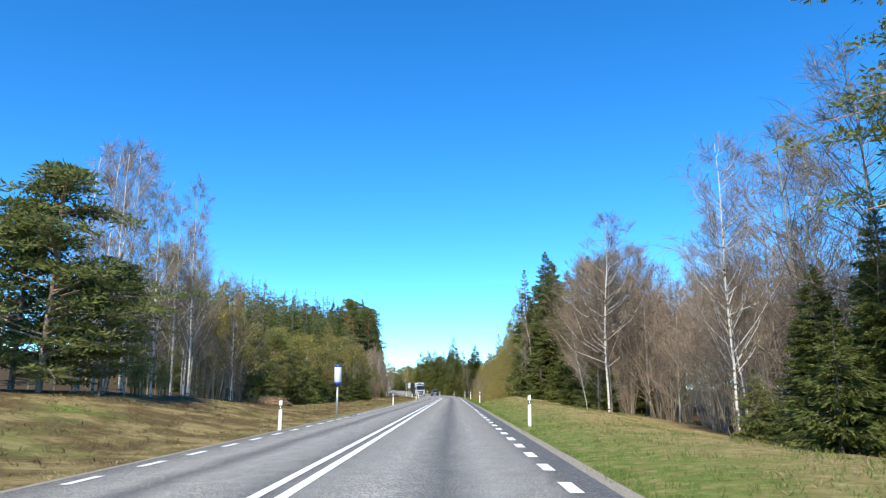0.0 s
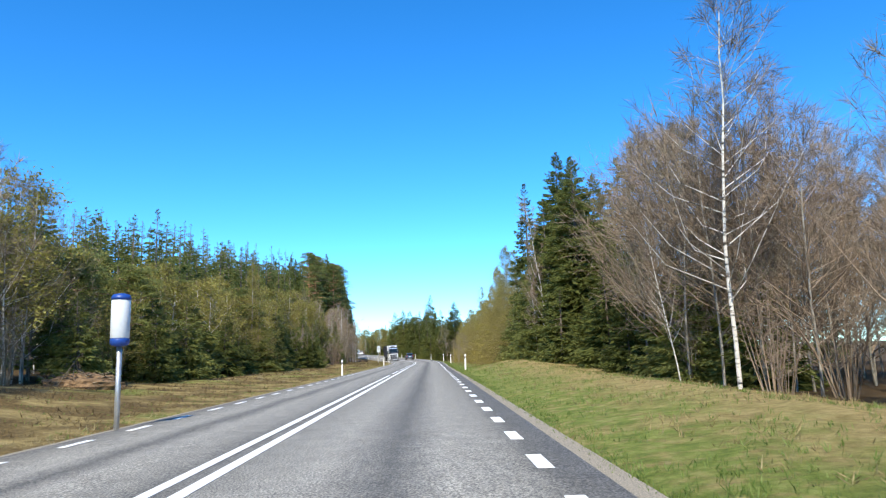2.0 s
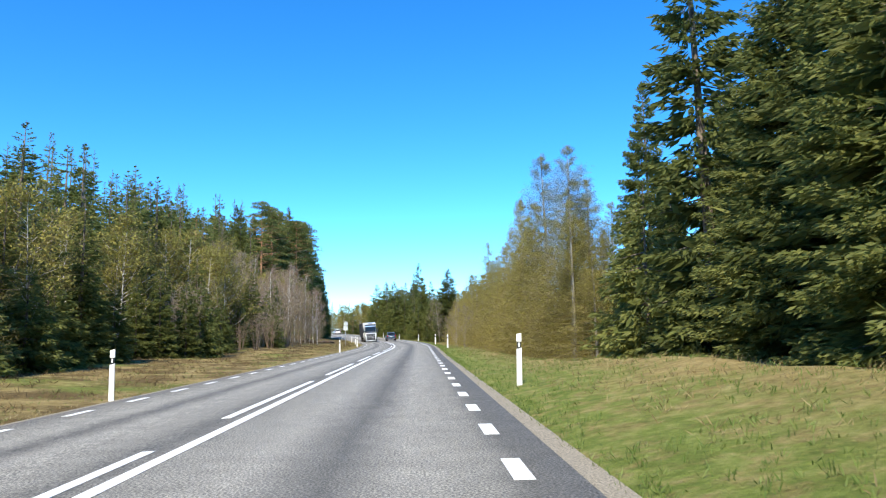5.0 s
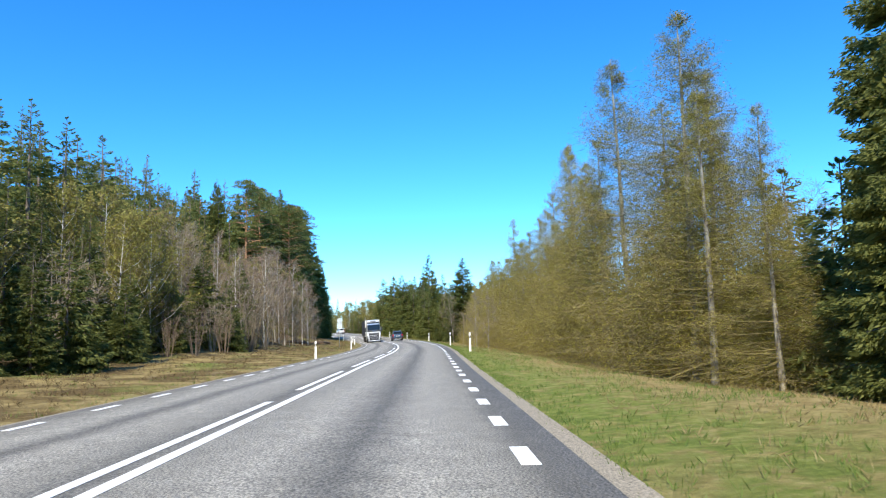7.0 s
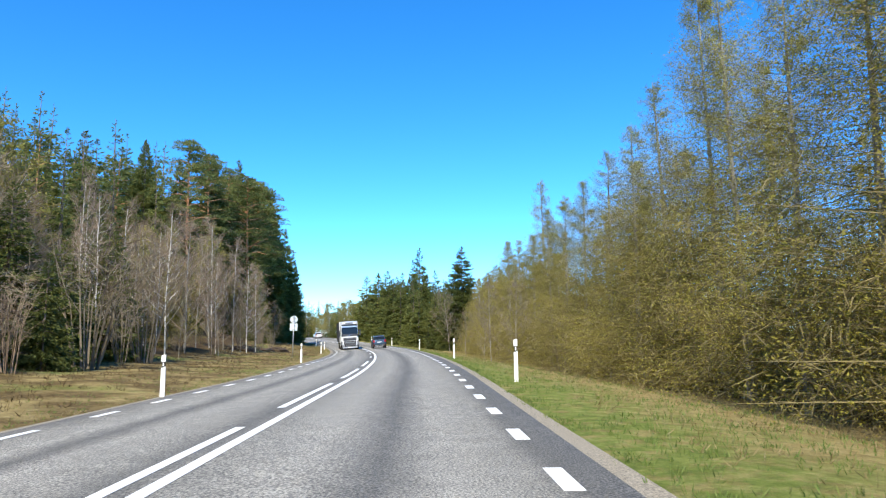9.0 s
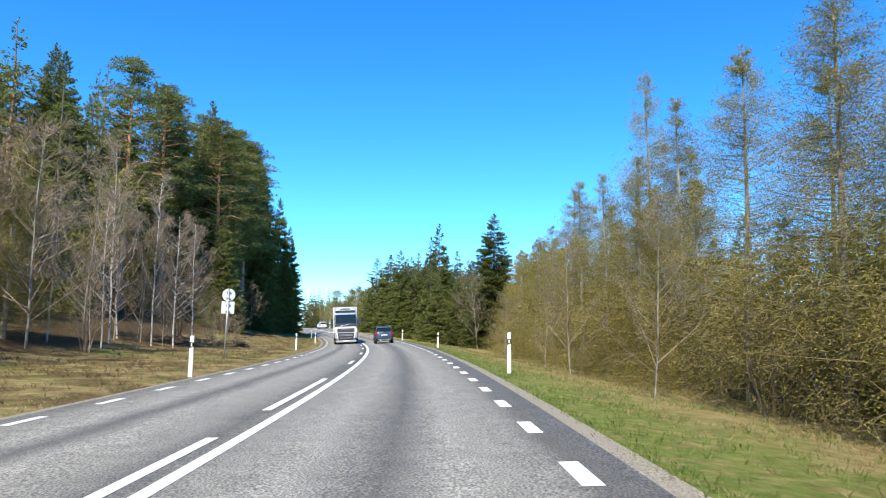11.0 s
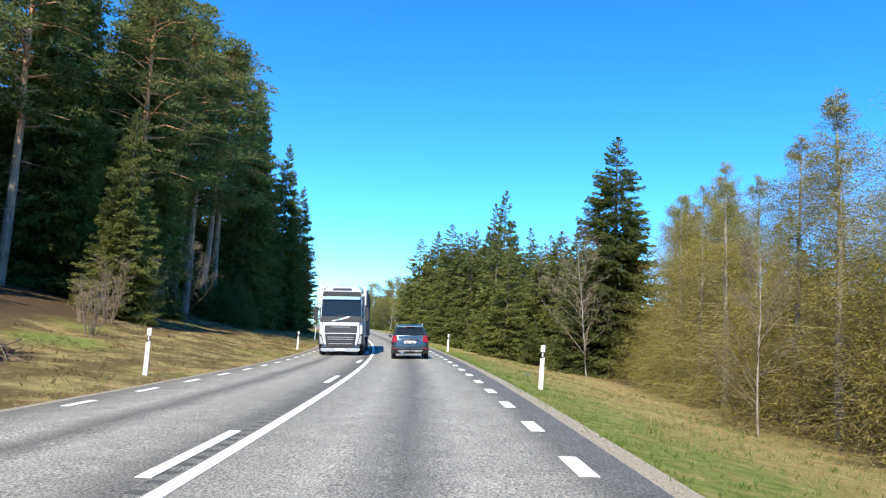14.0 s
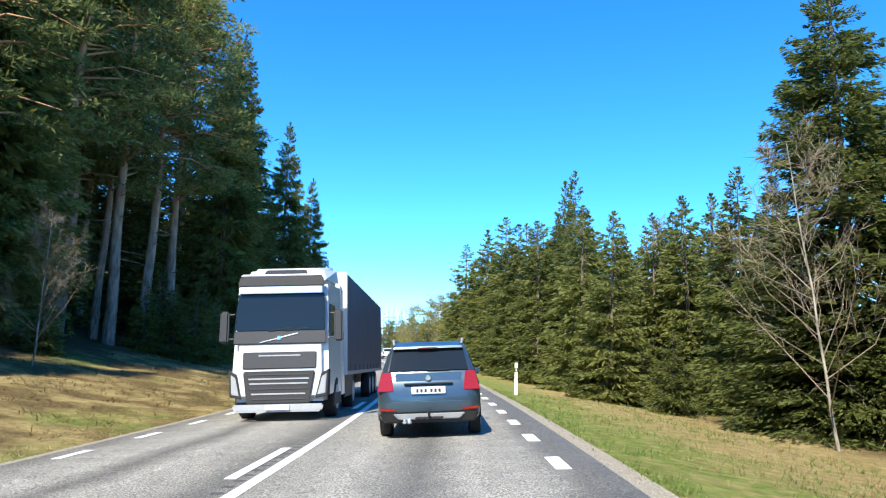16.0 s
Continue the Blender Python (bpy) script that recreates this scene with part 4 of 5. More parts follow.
# ---- roadside posts ----
def marker_post(root, rng):
    def slab(z0, z1, w0, w1, t, cut=0.0):
        bm = bmesh.new()
        v = [bm.verts.new((sx * w / 2, sy * t / 2, z + (cut * sx if z == z1 else 0))) for z, w in ((z0, w0), (z1, w1)) for sx, sy in ((-1, -1), (1, -1), (1, 1), (-1, 1))]
        for f in ((3, 2, 1, 0), (4, 5, 6, 7), (0, 1, 5, 4), (1, 2, 6, 5), (2, 3, 7, 6), (3, 0, 4, 7)):
            bm.faces.new([v[i] for i in f])
        bmesh.ops.bevel(bm, geom=bm.edges[:], offset=0.006, segments=2, affect="EDGES")
        return bm
    part("post", slab(-0.1, 0.80, 0.125, 0.115, 0.045, 0.02), MAT["white"], root)
    part("band", slab(0.78, 0.95, 0.085, 0.085, 0.035), MAT["black"], root, "black band near the top")
    part("reflector", slab(0.82, 0.93, 0.045, 0.045, 0.044), MAT["reflector"], root, "small pale reflector")
    part("cap", slab(0.94, 1.12, 0.115, 0.115, 0.045, 0.012), MAT["white"], root)


first_post = None
for x, y, tall in ((4.87, 26.7, 1), (5.0, 79.2, 1.06), (5.22, 127.9, 1.13), (4.64, 153.9, 1.2), (2.37, 185.4, 1.08), (-1.8, 215.7, 1.1), (-6.4, 239, 1.1), (-4.35, 26.6, 1), (-4.57, 79.9, 1.06), (-4.32, 125.3, 1), (-5.2, 152.4, 1.1), (-8.3, 184.45, 1.13), (-11.62, 212.4, 1.08), (-16.2, 236, 1.05)):
    m = pose(x, y, ground_z(x, y), plant.normal(0, 0.8), plant.normal(0, 0.9), math.degrees(-math.atan(-slope(y))) + plant.normal(0, 4))
    if first_post is None:
        first_post = thing("marker_post", "white plastic roadside marker post with black band in grass", "marker post", m, "marker posts along the road")
        marker_post(first_post, plant)
    else:
        copy_thing(first_post, m).scale = (1, 1, tall)


def lathe(profile, sides=20):
    bm = bmesh.new()
    rings = [[bm.verts.new((r * math.cos(2 * math.pi * s / sides), r * math.sin(2 * math.pi * s / sides), z)) for s in range(sides)] for r, z in profile]
    for a, b in zip(rings, rings[1:]):
        for s in range(sides):
            bm.faces.new((a[s], a[(s + 1) % sides], b[(s + 1) % sides], b[s]))
    bm.faces.new(rings[0][::-1])
    bm.faces.new(rings[-1])
    for f in bm.faces:
        f.smooth = len(f.verts) == 4
    return bm


def rounded_box(x0, x1, y0, y1, z0, z1, r=0.02, seg=2):
    bm = bmesh.new()
    bmesh.ops.create_cube(bm, size=1)
    for v in bm.verts:
        v.co = ((x0 + x1) / 2 + v.co.x * (x1 - x0), (y0 + y1) / 2 + v.co.y * (y1 - y0), (z0 + z1) / 2 + v.co.z * (z1 - z0))
    if r:
        bmesh.ops.bevel(bm, geom=bm.edges[:], offset=r, segments=seg, affect="EDGES")
    return bm


def camera_cabinet():
    x, y = -4.28, 39.3
    root = thing("roadside_cabinet", "grey traffic camera cabinet with blue cap on a steel pole", "traffic camera", pose(x, y, ground_z(x, y)))
    part("pole", lathe([(0.055, -0.2), (0.055, 1.85)], 14), MAT["steel"], root)
    part("base_ring", lathe([(0.10, 1.78), (0.19, 1.82), (0.20, 1.93), (0.19, 1.95)], 24), MAT["blue"], root, "blue base ring")
    part("cabinet", lathe([(0.18, 1.95), (0.195, 1.97), (0.195, 2.76), (0.18, 2.78)], 24), MAT["cabinet"], root)
    part("cap", lathe([(0.20, 2.78), (0.205, 2.83), (0.17, 2.89), (0.06, 2.92)], 24), MAT["blue"], root, "domed blue cap")
    part("lens_window", rounded_box(-0.07, 0.07, 0.17, 0.21, 2.3, 2.5, 0.01), MAT["black"], root, "dark lens window")


def road_sign():
    x, y = -8.04, 165.4
    root = thing("road_sign", "round and square traffic signs seen from their grey backs", "road sign", pose(x, y, ground_z(x, y), 0, 1.5, 8))
    root.scale = (1.24, 1.24, 1.24)
    part("pole", lathe([(0.035, -0.3), (0.035, 2.72)], 12), MAT["steel"], root)
    bm = lathe([(0.245, -0.008), (0.25, 0.0), (0.245, 0.008)], 32)
    bmesh.ops.transform(bm, matrix=pose(0, 0.045, 2.48, 90), verts=bm.verts)
    part("disc", bm, MAT["signback"], root)
    part("plate", rounded_box(-0.25, 0.25, 0.04, 0.055, 1.74, 2.22, 0.006), MAT["signback"], root)
    for z in (1.84, 2.1, 2.36, 2.6):
        part("clamp", rounded_box(-0.09, 0.09, -0.045, 0.042, z - 0.02, z + 0.02, 0.005), MAT["steel"], root)


camera_cabinet()
road_sign()

# ---- vehicles ----
def enamel(name, color, metal=0.0, rough=0.28):
    m = plain(name, color, rough, metal, 0.5, 0.05, 3.0)
    m.node_tree.nodes["Principled BSDF"].inputs["Coat Weight"].default_value = 0.6
    m.node_tree.nodes["Principled BSDF"].inputs["Coat Roughness"].default_value = 0.08
    return m


def lamp_glass(name, color):
    m = plain(name, color, 0.12, 0.0, 0.6, 0.15, 40)
    m.node_tree.nodes["Principled BSDF"].inputs["Coat Weight"].default_value = 0.25
    return m


PAINT = dict(
    grey=enamel("grey_blue_paint", (0.05, 0.085, 0.118), 0.5), white=enamel("white_paint", (0.66, 0.66, 0.65)),
    tarp=plain("dark_tarpaulin", (0.045, 0.052, 0.085), 0.55, vary=0.2, scale=2.0, bump=0.15), glass=plain("tinted_glass", (0.012, 0.016, 0.02), 0.06, 0.0, 0.35, 0.0),
    rubber=plain("tyre_rubber", (0.016, 0.016, 0.017), 0.85, vary=0.2), trim=plain("black_trim", (0.016, 0.016, 0.018), 0.6, vary=0.15),
    alloy=plain("alloy", (0.55, 0.56, 0.57), 0.3, 0.9), red=lamp_glass("red_lamp_glass", (0.25, 0.008, 0.002)),
    plate=plain("number_plate", (0.78, 0.78, 0.76), 0.5), silver=plain("silver_plastic", (0.36, 0.37, 0.38), 0.45, 0.3), dark=plain("dark_grey_plastic", (0.032, 0.033, 0.036), 0.5),
    bright=plain("bright_metal", (0.62, 0.64, 0.66), 0.3, 0.7),
    chrome=plain("chrome", (0.8, 0.8, 0.8), 0.15, 1.0, vary=0.0),
)


def loft(levels, per_corner=6):
    """A closed body from rounded rectangles: (z, half width, rear y, front y, corner radius)."""
    bm = bmesh.new()
    rings = []
    for z, hx, y0, y1, r in levels:
        ring = []
        for cx, cy, a0 in ((hx - r, y1 - r, 0), (-hx + r, y1 - r, 90), (-hx + r, y0 + r, 180), (hx - r, y0 + r, 270)):
            for i in range(per_corner):
                a = radians(a0 + 90 * i / (per_corner - 1))
                ring.append(bm.verts.new((cx + r * math.cos(a), cy + r * math.sin(a), z)))
        rings.append(ring)
    n = len(rings[0])
    for p, q in zip(rings, rings[1:]):
        for i in range(n):
            f = bm.faces.new((p[i], p[(i + 1) % n], q[(i + 1) % n], q[i]))
            f.smooth = True
    bm.faces.new(rings[0][::-1])
    bm.faces.new(rings[-1])
    return bm


def hull(bottom, top, r=0.01, seg=2):
    """A block between two quads of corners, edges rounded."""
    bm = bmesh.new()
    v = [bm.verts.new(c) for c in (*bottom, *top)]
    for f in ((3, 2, 1, 0), (4, 5, 6, 7), (0, 1, 5, 4), (1, 2, 6, 5), (2, 3, 7, 6), (3, 0, 4, 7)):
        bm.faces.new([v[i] for i in f])
    bmesh.ops.recalc_face_normals(bm, faces=bm.faces[:])
    if r:
        bmesh.ops.bevel(bm, geom=bm.edges[:], offset=r, segments=seg, affect="EDGES")
    return bm


def rear_panel(x0, x1, z0, z1, y0, y1, t=0.02, taper=0.0, r=0.008):
    """A thin panel across the car: y0 at its foot, y1 at its head."""
    a = [(x0, y0 - t, z0), (x1, y0 - t, z0), (x1, y0 + 0.03, z0), (x0, y0 + 0.03, z0)]
    b = [(x0 + taper, y1 - t, z1), (x1 - taper, y1 - t, z1), (x1 - taper, y1 + 0.03, z1), (x0 + taper, y1 + 0.03, z1)]
    return hull(a, b, r)


def wheel(root, x, y, r, w, rim_mat):
    def spun(profile):
        bm = lathe(profile, 28)
        bmesh.ops.transform(bm, matrix=pose(x, y, r, 0, 90, 0), verts=bm.verts)
        return bm
    tyre = part("wheel", spun([(r * 0.6, -w / 2), (r * 0.93, -w / 2), (r, -w * 0.38), (r, w * 0.38), (r * 0.93, w / 2), (r * 0.6, w / 2)]), PAINT["rubber"], root, "black rubber tyre")
    out = 1 if x > 0 else -1
    part("rim", spun([(r * 0.62, -w / 2 - 0.004), (r * 0.60, -w / 2 - 0.012), (r * 0.2, -w / 2 + 0.01), (r * 0.2, w / 2 - 0.01), (r * 0.60, w / 2 + 0.012), (r * 0.62, w / 2 + 0.004)]), rim_mat, tyre, "metal rim")


def estate_car(m, paint, label):
    root = thing("car", label, "car", m)
    part("body", loft([(0.27, 0.80, 0.16, 4.05, 0.2), (0.36, 0.865, 0.05, 4.18, 0.22), (0.52, 0.893, 0.01, 4.22, 0.24), (0.66, 0.897, 0.0, 4.22, 0.25), (0.82, 0.893, 0.03, 4.18, 0.25),
                       (0.95, 0.88, 0.06, 4.02, 0.22), (1.02, 0.85, 0.09, 3.3, 0.2), (1.06, 0.83, 0.11, 3.0, 0.18), (1.30, 0.755, 0.21, 2.6, 0.18), (1.50, 0.69, 0.31, 2.25, 0.18), (1.58, 0.655, 0.36, 2.12, 0.2), (1.63, 0.60, 0.46, 2.0, 0.22), (1.65, 0.45, 0.65, 1.8, 0.2)]), paint, root)
    part("rear_window", rear_panel(-0.70, 0.70, 1.14, 1.53, 0.132, 0.312, 0.012, 0.08, 0.012), PAINT["glass"], root, "dark tinted rear window")
    part("spoiler", hull([(-0.62, 0.22, 1.52), (0.62, 0.22, 1.52), (0.62, 0.55, 1.6), (-0.62, 0.55, 1.6)], [(-0.60, 0.24, 1.565), (0.60, 0.24, 1.565), (0.58, 0.6, 1.66), (-0.58, 0.6, 1.66)], 0.015), paint, root)
    part("brake_light", rounded_box(-0.17, 0.17, 0.205, 0.23, 1.53, 1.548, 0.004), PAINT["red"], root, "narrow red high brake light")
    gate = part("tailgate", rear_panel(-0.60, 0.60, 0.60, 1.11, 0.012, 0.112, 0.016, 0.015, 0.02), paint, root)
    part("tailgate_handle", rounded_box(-0.42, 0.42, 0.0, 0.06, 0.915, 0.94, 0.006), PAINT["trim"], gate, "black handle strip")
    plate = part("number_plate", rounded_box(-0.29, 0.29, -0.03, 0.03, 0.755, 0.875, 0.006), PAINT["plate"], root, "white number plate")
    for i in range(6):
        x = -0.19 + i * 0.07 + (0.03 if i > 2 else 0)
        part("bar", rounded_box(x - 0.02, x + 0.02, -0.034, -0.028, 0.78, 0.84, 0.0), PAINT["dark"], plate)
    badge = lathe([(0.045, -0.006), (0.05, 0.0), (0.045, 0.008)], 20)
    bmesh.ops.transform(badge, matrix=pose(0, 0.042, 1.02, 90), verts=badge.verts)
    part("badge", badge, PAINT["chrome"], root, "round chrome badge")
    for s in (-1, 1):
        part("tail_light", hull([(s * 0.60, 0.0, 0.80), (s * 0.885, 0.05, 0.80), (s * 0.895, 0.30, 0.83), (s * 0.60, 0.1, 0.83)], [(s * 0.64, 0.09, 1.13), (s * 0.81, 0.13, 1.13), (s * 0.83, 0.28, 1.13), (s * 0.64, 0.18, 1.13)], 0.014), PAINT["red"], root, "bright red tail light")
        part("fog_reflector", hull([(s * 0.55, -0.005, 0.47), (s * 0.84, 0.035, 0.48), (s * 0.84, 0.07, 0.48), (s * 0.55, 0.05, 0.47)], [(s * 0.60, -0.008, 0.515), (s * 0.85, 0.03, 0.53), (s * 0.85, 0.07, 0.53), (s * 0.60, 0.05, 0.515)], 0.006), PAINT["red"], root, "low red reflector")
        rail = tubes([(np.array([(s * 0.60, 0.42, 1.60), (s * 0.62, 0.52, 1.69), (s * 0.63, 1.2, 1.71), (s * 0.62, 1.95, 1.69), (s * 0.60, 2.1, 1.62)]), (0.02,) * 5)], 8)
        part("roof_rail", mesh_from("roof_rail", *rail, PAINT["silver"], True), None, root, "silver roof rail")
        part("side_window", hull([(s * 0.845, 0.30, 1.07), (s * 0.845, 2.85, 1.07), (s * 0.80, 2.85, 1.07), (s * 0.80, 0.30, 1.07)], [(s * 0.715, 0.50, 1.47), (s * 0.715, 2.3, 1.47), (s * 0.67, 2.3, 1.47), (s * 0.67, 0.50, 1.47)], 0.01), PAINT["glass"], root, "dark side glass")
        part("wing_mirror", rounded_box(s * 0.87 if s > 0 else -1.03, 1.03 if s > 0 else -0.87, 2.72, 2.84, 1.02, 1.16, 0.03, 3), paint, root)
        for y in (0.82, 3.40):
            wheel(root, s * 0.79, y, 0.33, 0.21, PAINT["alloy"])
            part("wheel_arch", rounded_box(s * 0.895 - 0.012, s * 0.895 + 0.012, y - 0.42, y + 0.42, 0.30, 0.56, 0.01), PAINT["trim"], root, "black arch trim")
    part("rear_bumper", hull([(-0.78, 0.06, 0.27), (0.78, 0.06, 0.27), (0.78, 0.4, 0.27), (-0.78, 0.4, 0.27)], [(-0.86, -0.012, 0.46), (0.86, -0.012, 0.46), (0.86, 0.4, 0.46), (-0.86, 0.4, 0.46)], 0.03), PAINT["trim"], root, "black lower bumper")
    part("bumper_guard", hull([(-0.52, -0.005, 0.33), (0.52, -0.005, 0.33), (0.52, 0.1, 0.33), (-0.52, 0.1, 0.33)], [(-0.62, -0.03, 0.43), (0.62, -0.03, 0.43), (0.62, 0.1, 0.43), (-0.62, 0.1, 0.43)], 0.015), PAINT["silver"], root, "silver bumper guard")
    part("guard_recess", rounded_box(-0.24, 0.24, -0.04, 0.05, 0.335, 0.375, 0.01), PAINT["trim"], root)
    part("tow_bar", mesh_from("tow_bar", *tubes([(np.array([(0, 0.1, 0.34), (0, -0.08, 0.34), (0, -0.11, 0.37), (0, -0.11, 0.46)]), (0.02, 0.02, 0.018, 0.028))], 8), PAINT["trim"], True), None, root, "black tow bar")
    for x in (-0.42, -0.34):
        pipe = lathe([(0.036, -0.05), (0.04, 0.0), (0.04, 0.14), (0.02, 0.14)], 16)
        bmesh.ops.transform(pipe, matrix=pose(x, 0.1, 0.30, 90), verts=pipe.verts)
        part("exhaust_pipe", pipe, PAINT["chrome"], root, "chrome exhaust tip")
    part("rear_wiper", rounded_box(-0.02, 0.36, 0.105, 0.125, 1.15, 1.165, 0.004), PAINT["trim"], root)
    aerial = tubes([(np.array([(0, 0.75, 1.64), (0, 0.6, 1.80)]), (0.012, 0.004))], 6)
    part("aerial", mesh_from("aerial", *aerial, PAINT["trim"], True), None, root)
    return root


def lorry(m):
    root = thing("truck", "white lorry with a dark blue-grey curtain-sided trailer", "lorry", m)
    W = 1.22
    cab = part("cab", hull([(-W + 0.05, 0.03, 0.45), (W - 0.05, 0.03, 0.45), (W, 2.15, 0.45), (-W, 2.15, 0.45)], [(-W + 0.14, 0.34, 3.42), (W - 0.14, 0.34, 3.42), (W - 0.03, 2.15, 3.46), (-W + 0.03, 2.15, 3.46)], 0.15, 5), PAINT["white"], root)
    part("roof_fairing", hull([(-1.06, 0.42, 3.34), (1.06, 0.42, 3.34), (1.16, 2.1, 3.34), (-1.16, 2.1, 3.34)], [(-0.84, 0.95, 3.74), (0.84, 0.95, 3.74), (1.12, 2.05, 3.88), (-1.12, 2.05, 3.88)], 0.09, 4), PAINT["white"], root)
    part("roof_hatch", hull([(-0.58, 0.53, 3.47), (0.58, 0.53, 3.47), (0.58, 0.7, 3.47), (-0.58, 0.7, 3.47)], [(-0.5, 0.80, 3.69), (0.5, 0.80, 3.69), (0.5, 1.0, 3.69), (-0.5, 1.0, 3.69)], 0.02), PAINT["dark"], root, "dark roof window")

    def front(name, x0, x1, z0, z1, mat, out=0.0, taper=0.0, r=0.015, label="", parent=None):
        y = lambda z: 0.03 + 0.1 * (z - 0.45)
        return part(name, rear_panel(x0, x1, z0, z1, y(z0) - out, y(z1) - out, 0.02, taper, r), mat, parent or root, label)
    front("scuttle", -1.12, 1.12, 1.80, 2.13, PAINT["dark"], 0.012, 0.015, 0.03, "dark grey panel under the windscreen")
    screen = front("windscreen", -1.08, 1.08, 2.11, 3.05, PAINT["glass"], 0.01, 0.03, 0.03, "dark reflecting windscreen")
    front("sun_visor", -1.06, 1.06, 3.20, 3.46, PAINT["trim"], 0.08, 0.05, 0.03, "dark sun visor")
    front("visor_strip", -1.0, 1.0, 3.03, 3.20, PAINT["bright"], 0.11, 0.01, 0.01, "pale strip along the visor")
    front("brow", -1.02, 1.02, 3.45, 3.52, PAINT["white"], 0.03, 0.02, 0.03)
    grille = front("upper_grille", -0.88, 0.88, 1.22, 1.62, PAINT["dark"], 0.012, 0.0, 0.02, "dark upper grille")
    front("grille_slit", -0.5, 0.5, 1.52, 1.55, PAINT["silver"], 0.02, 0.0, 0.004, parent=grille)
    lower = front("lower_grille", -0.74, 0.74, 0.40, 1.17, PAINT["trim"], 0.03, -0.12, 0.03, "black lower grille")
    for z in (0.50, 0.62, 0.74, 0.86, 0.97, 1.07):
        front("slat", -0.5 - 0.22 * z, 0.5 + 0.22 * z, z, z + 0.035, PAINT["silver"] if z in (0.62, 0.86, 0.97) else PAINT["dark"], 0.045, 0.0, 0.006, parent=lower)
    front("bumper", -1.02, 1.02, 0.22, 0.40, PAINT["silver"], 0.03, -0.06, 0.04, "pale grey front bumper")
    front("number_plate", -0.28, 0.28, 0.27, 0.38, PAINT["plate"], 0.075, 0.0, 0.005, "white number plate")
    stripe = mesh_from("badge_bar", *tubes([(np.array([(-0.50, 0.13, 1.84), (0.42, 0.155, 2.06)]), (0.018, 0.018))], 6), PAINT["chrome"], True)
    part("badge_bar", stripe, None, root, "slanting chrome bar")
    front("badge", -0.1, 0.04, 1.89, 2.02, PAINT["chrome"], 0.03, 0.02, 0.02, "round chrome badge")
    for s in (-1, 1):
        lamp = part("headlight", hull([(s * 0.86, 0.0, 0.52), (s * 1.14, 0.015, 0.58), (s * 1.2, 0.16, 0.58), (s * 0.88, 0.1, 0.52)], [(s * 1.0, 0.04, 1.1), (s * 1.17, 0.06, 1.2), (s * 1.21, 0.2, 1.2), (s * 1.0, 0.12, 1.1)], 0.015), PAINT["trim"], root, "upright headlight in a dark surround")
        part("headlight_lens", hull([(s * 0.92, -0.02, 0.60), (s * 1.10, -0.005, 0.64), (s * 1.12, 0.06, 0.64), (s * 0.93, 0.05, 0.60)], [(s * 1.02, 0.015, 1.02), (s * 1.13, 0.03, 1.10), (s * 1.15, 0.09, 1.10), (s * 1.03, 0.07, 1.02)], 0.01), PAINT["silver"], lamp, "clear lens")
        part("wing_mirror", hull([(s * 1.28, 0.22, 1.86), (s * 1.5, 0.22, 1.86), (s * 1.5, 0.38, 1.86), (s * 1.28, 0.38, 1.86)], [(s * 1.27, 0.24, 2.62), (s * 1.48, 0.24, 2.62), (s * 1.48, 0.40, 2.62), (s * 1.27, 0.40, 2.62)], 0.04, 3), PAINT["dark"], root, "tall dark wing mirror")
        arm = tubes([(np.array([(s * 1.15, 0.35, 2.55), (s * 1.35, 0.32, 2.53)]), (0.02, 0.02)), (np.array([(s * 1.15, 0.3, 1.95), (s * 1.35, 0.3, 1.95)]), (0.02, 0.02))], 6)
        part("mirror_arm", mesh_from("mirror_arm", *arm, PAINT["dark"], True), None, root)
        part("side_window", hull([(s * 1.20, 0.42, 2.0), (s * 1.20, 1.25, 2.0), (s * 1.16, 1.25, 2.0), (s * 1.16, 0.42, 2.0)], [(s * 1.165, 0.56, 2.78), (s * 1.165, 1.2, 2.78), (s * 1.12, 1.2, 2.78), (s * 1.12, 0.56, 2.78)], 0.008), PAINT["glass"], root, "dark side window")
        part("side_fairing", hull([(s * 1.22, 2.1, 0.5), (s * 1.22, 2.75, 0.5), (s * 1.18, 2.75, 0.5), (s * 1.18, 2.1, 0.5)], [(s * 1.20, 2.1, 3.4), (s * 1.20, 2.6, 3.3), (s * 1.16, 2.6, 3.3), (s * 1.16, 2.1, 3.4)], 0.01), PAINT["white"], root)
        part("skirt", rounded_box(s * 1.18 - 0.02, s * 1.18 + 0.02, 2.9, 5.0, 0.4, 1.0, 0.015), PAINT["dark"], root, "dark side skirt")
        part("fender", rounded_box(s * 1.19 - 0.03, s * 1.19 + 0.03, 0.75, 2.0, 0.30, 0.62, 0.02), PAINT["trim"], root)
        for y in (1.35, 4.9, 10.4, 11.7, 13.0):
            wheel(root, s * 1.05, y, 0.5, 0.3, PAINT["silver"])
        wiper = tubes([(np.array([(s * 0.2 - 0.1, 0.17, 2.12), (s * 0.2 + 0.45, 0.175, 2.19)]), (0.012, 0.01))], 5)
        part("wiper", mesh_from("wiper", *wiper, PAINT["trim"]), None, root)
    part("chassis", rounded_box(-0.5, 0.5, 2.0, 15.2, 0.55, 1.0, 0.03), PAINT["trim"], root, "black chassis frame")
    part("trailer", rounded_box(-1.26, 1.26, 2.95, 15.6, 1.08, 3.86, 0.03), PAINT["tarp"], root, "dark tarpaulin trailer body")
    part("trailer_rail", rounded_box(-1.275, 1.275, 2.93, 15.62, 1.0, 1.12, 0.02), PAINT["silver"], root, "grey lower rail")
    part("trailer_head", rounded_box(-1.27, 1.27, 2.9, 3.0, 1.0, 3.88, 0.02), PAINT["white"], root, "white front wall")
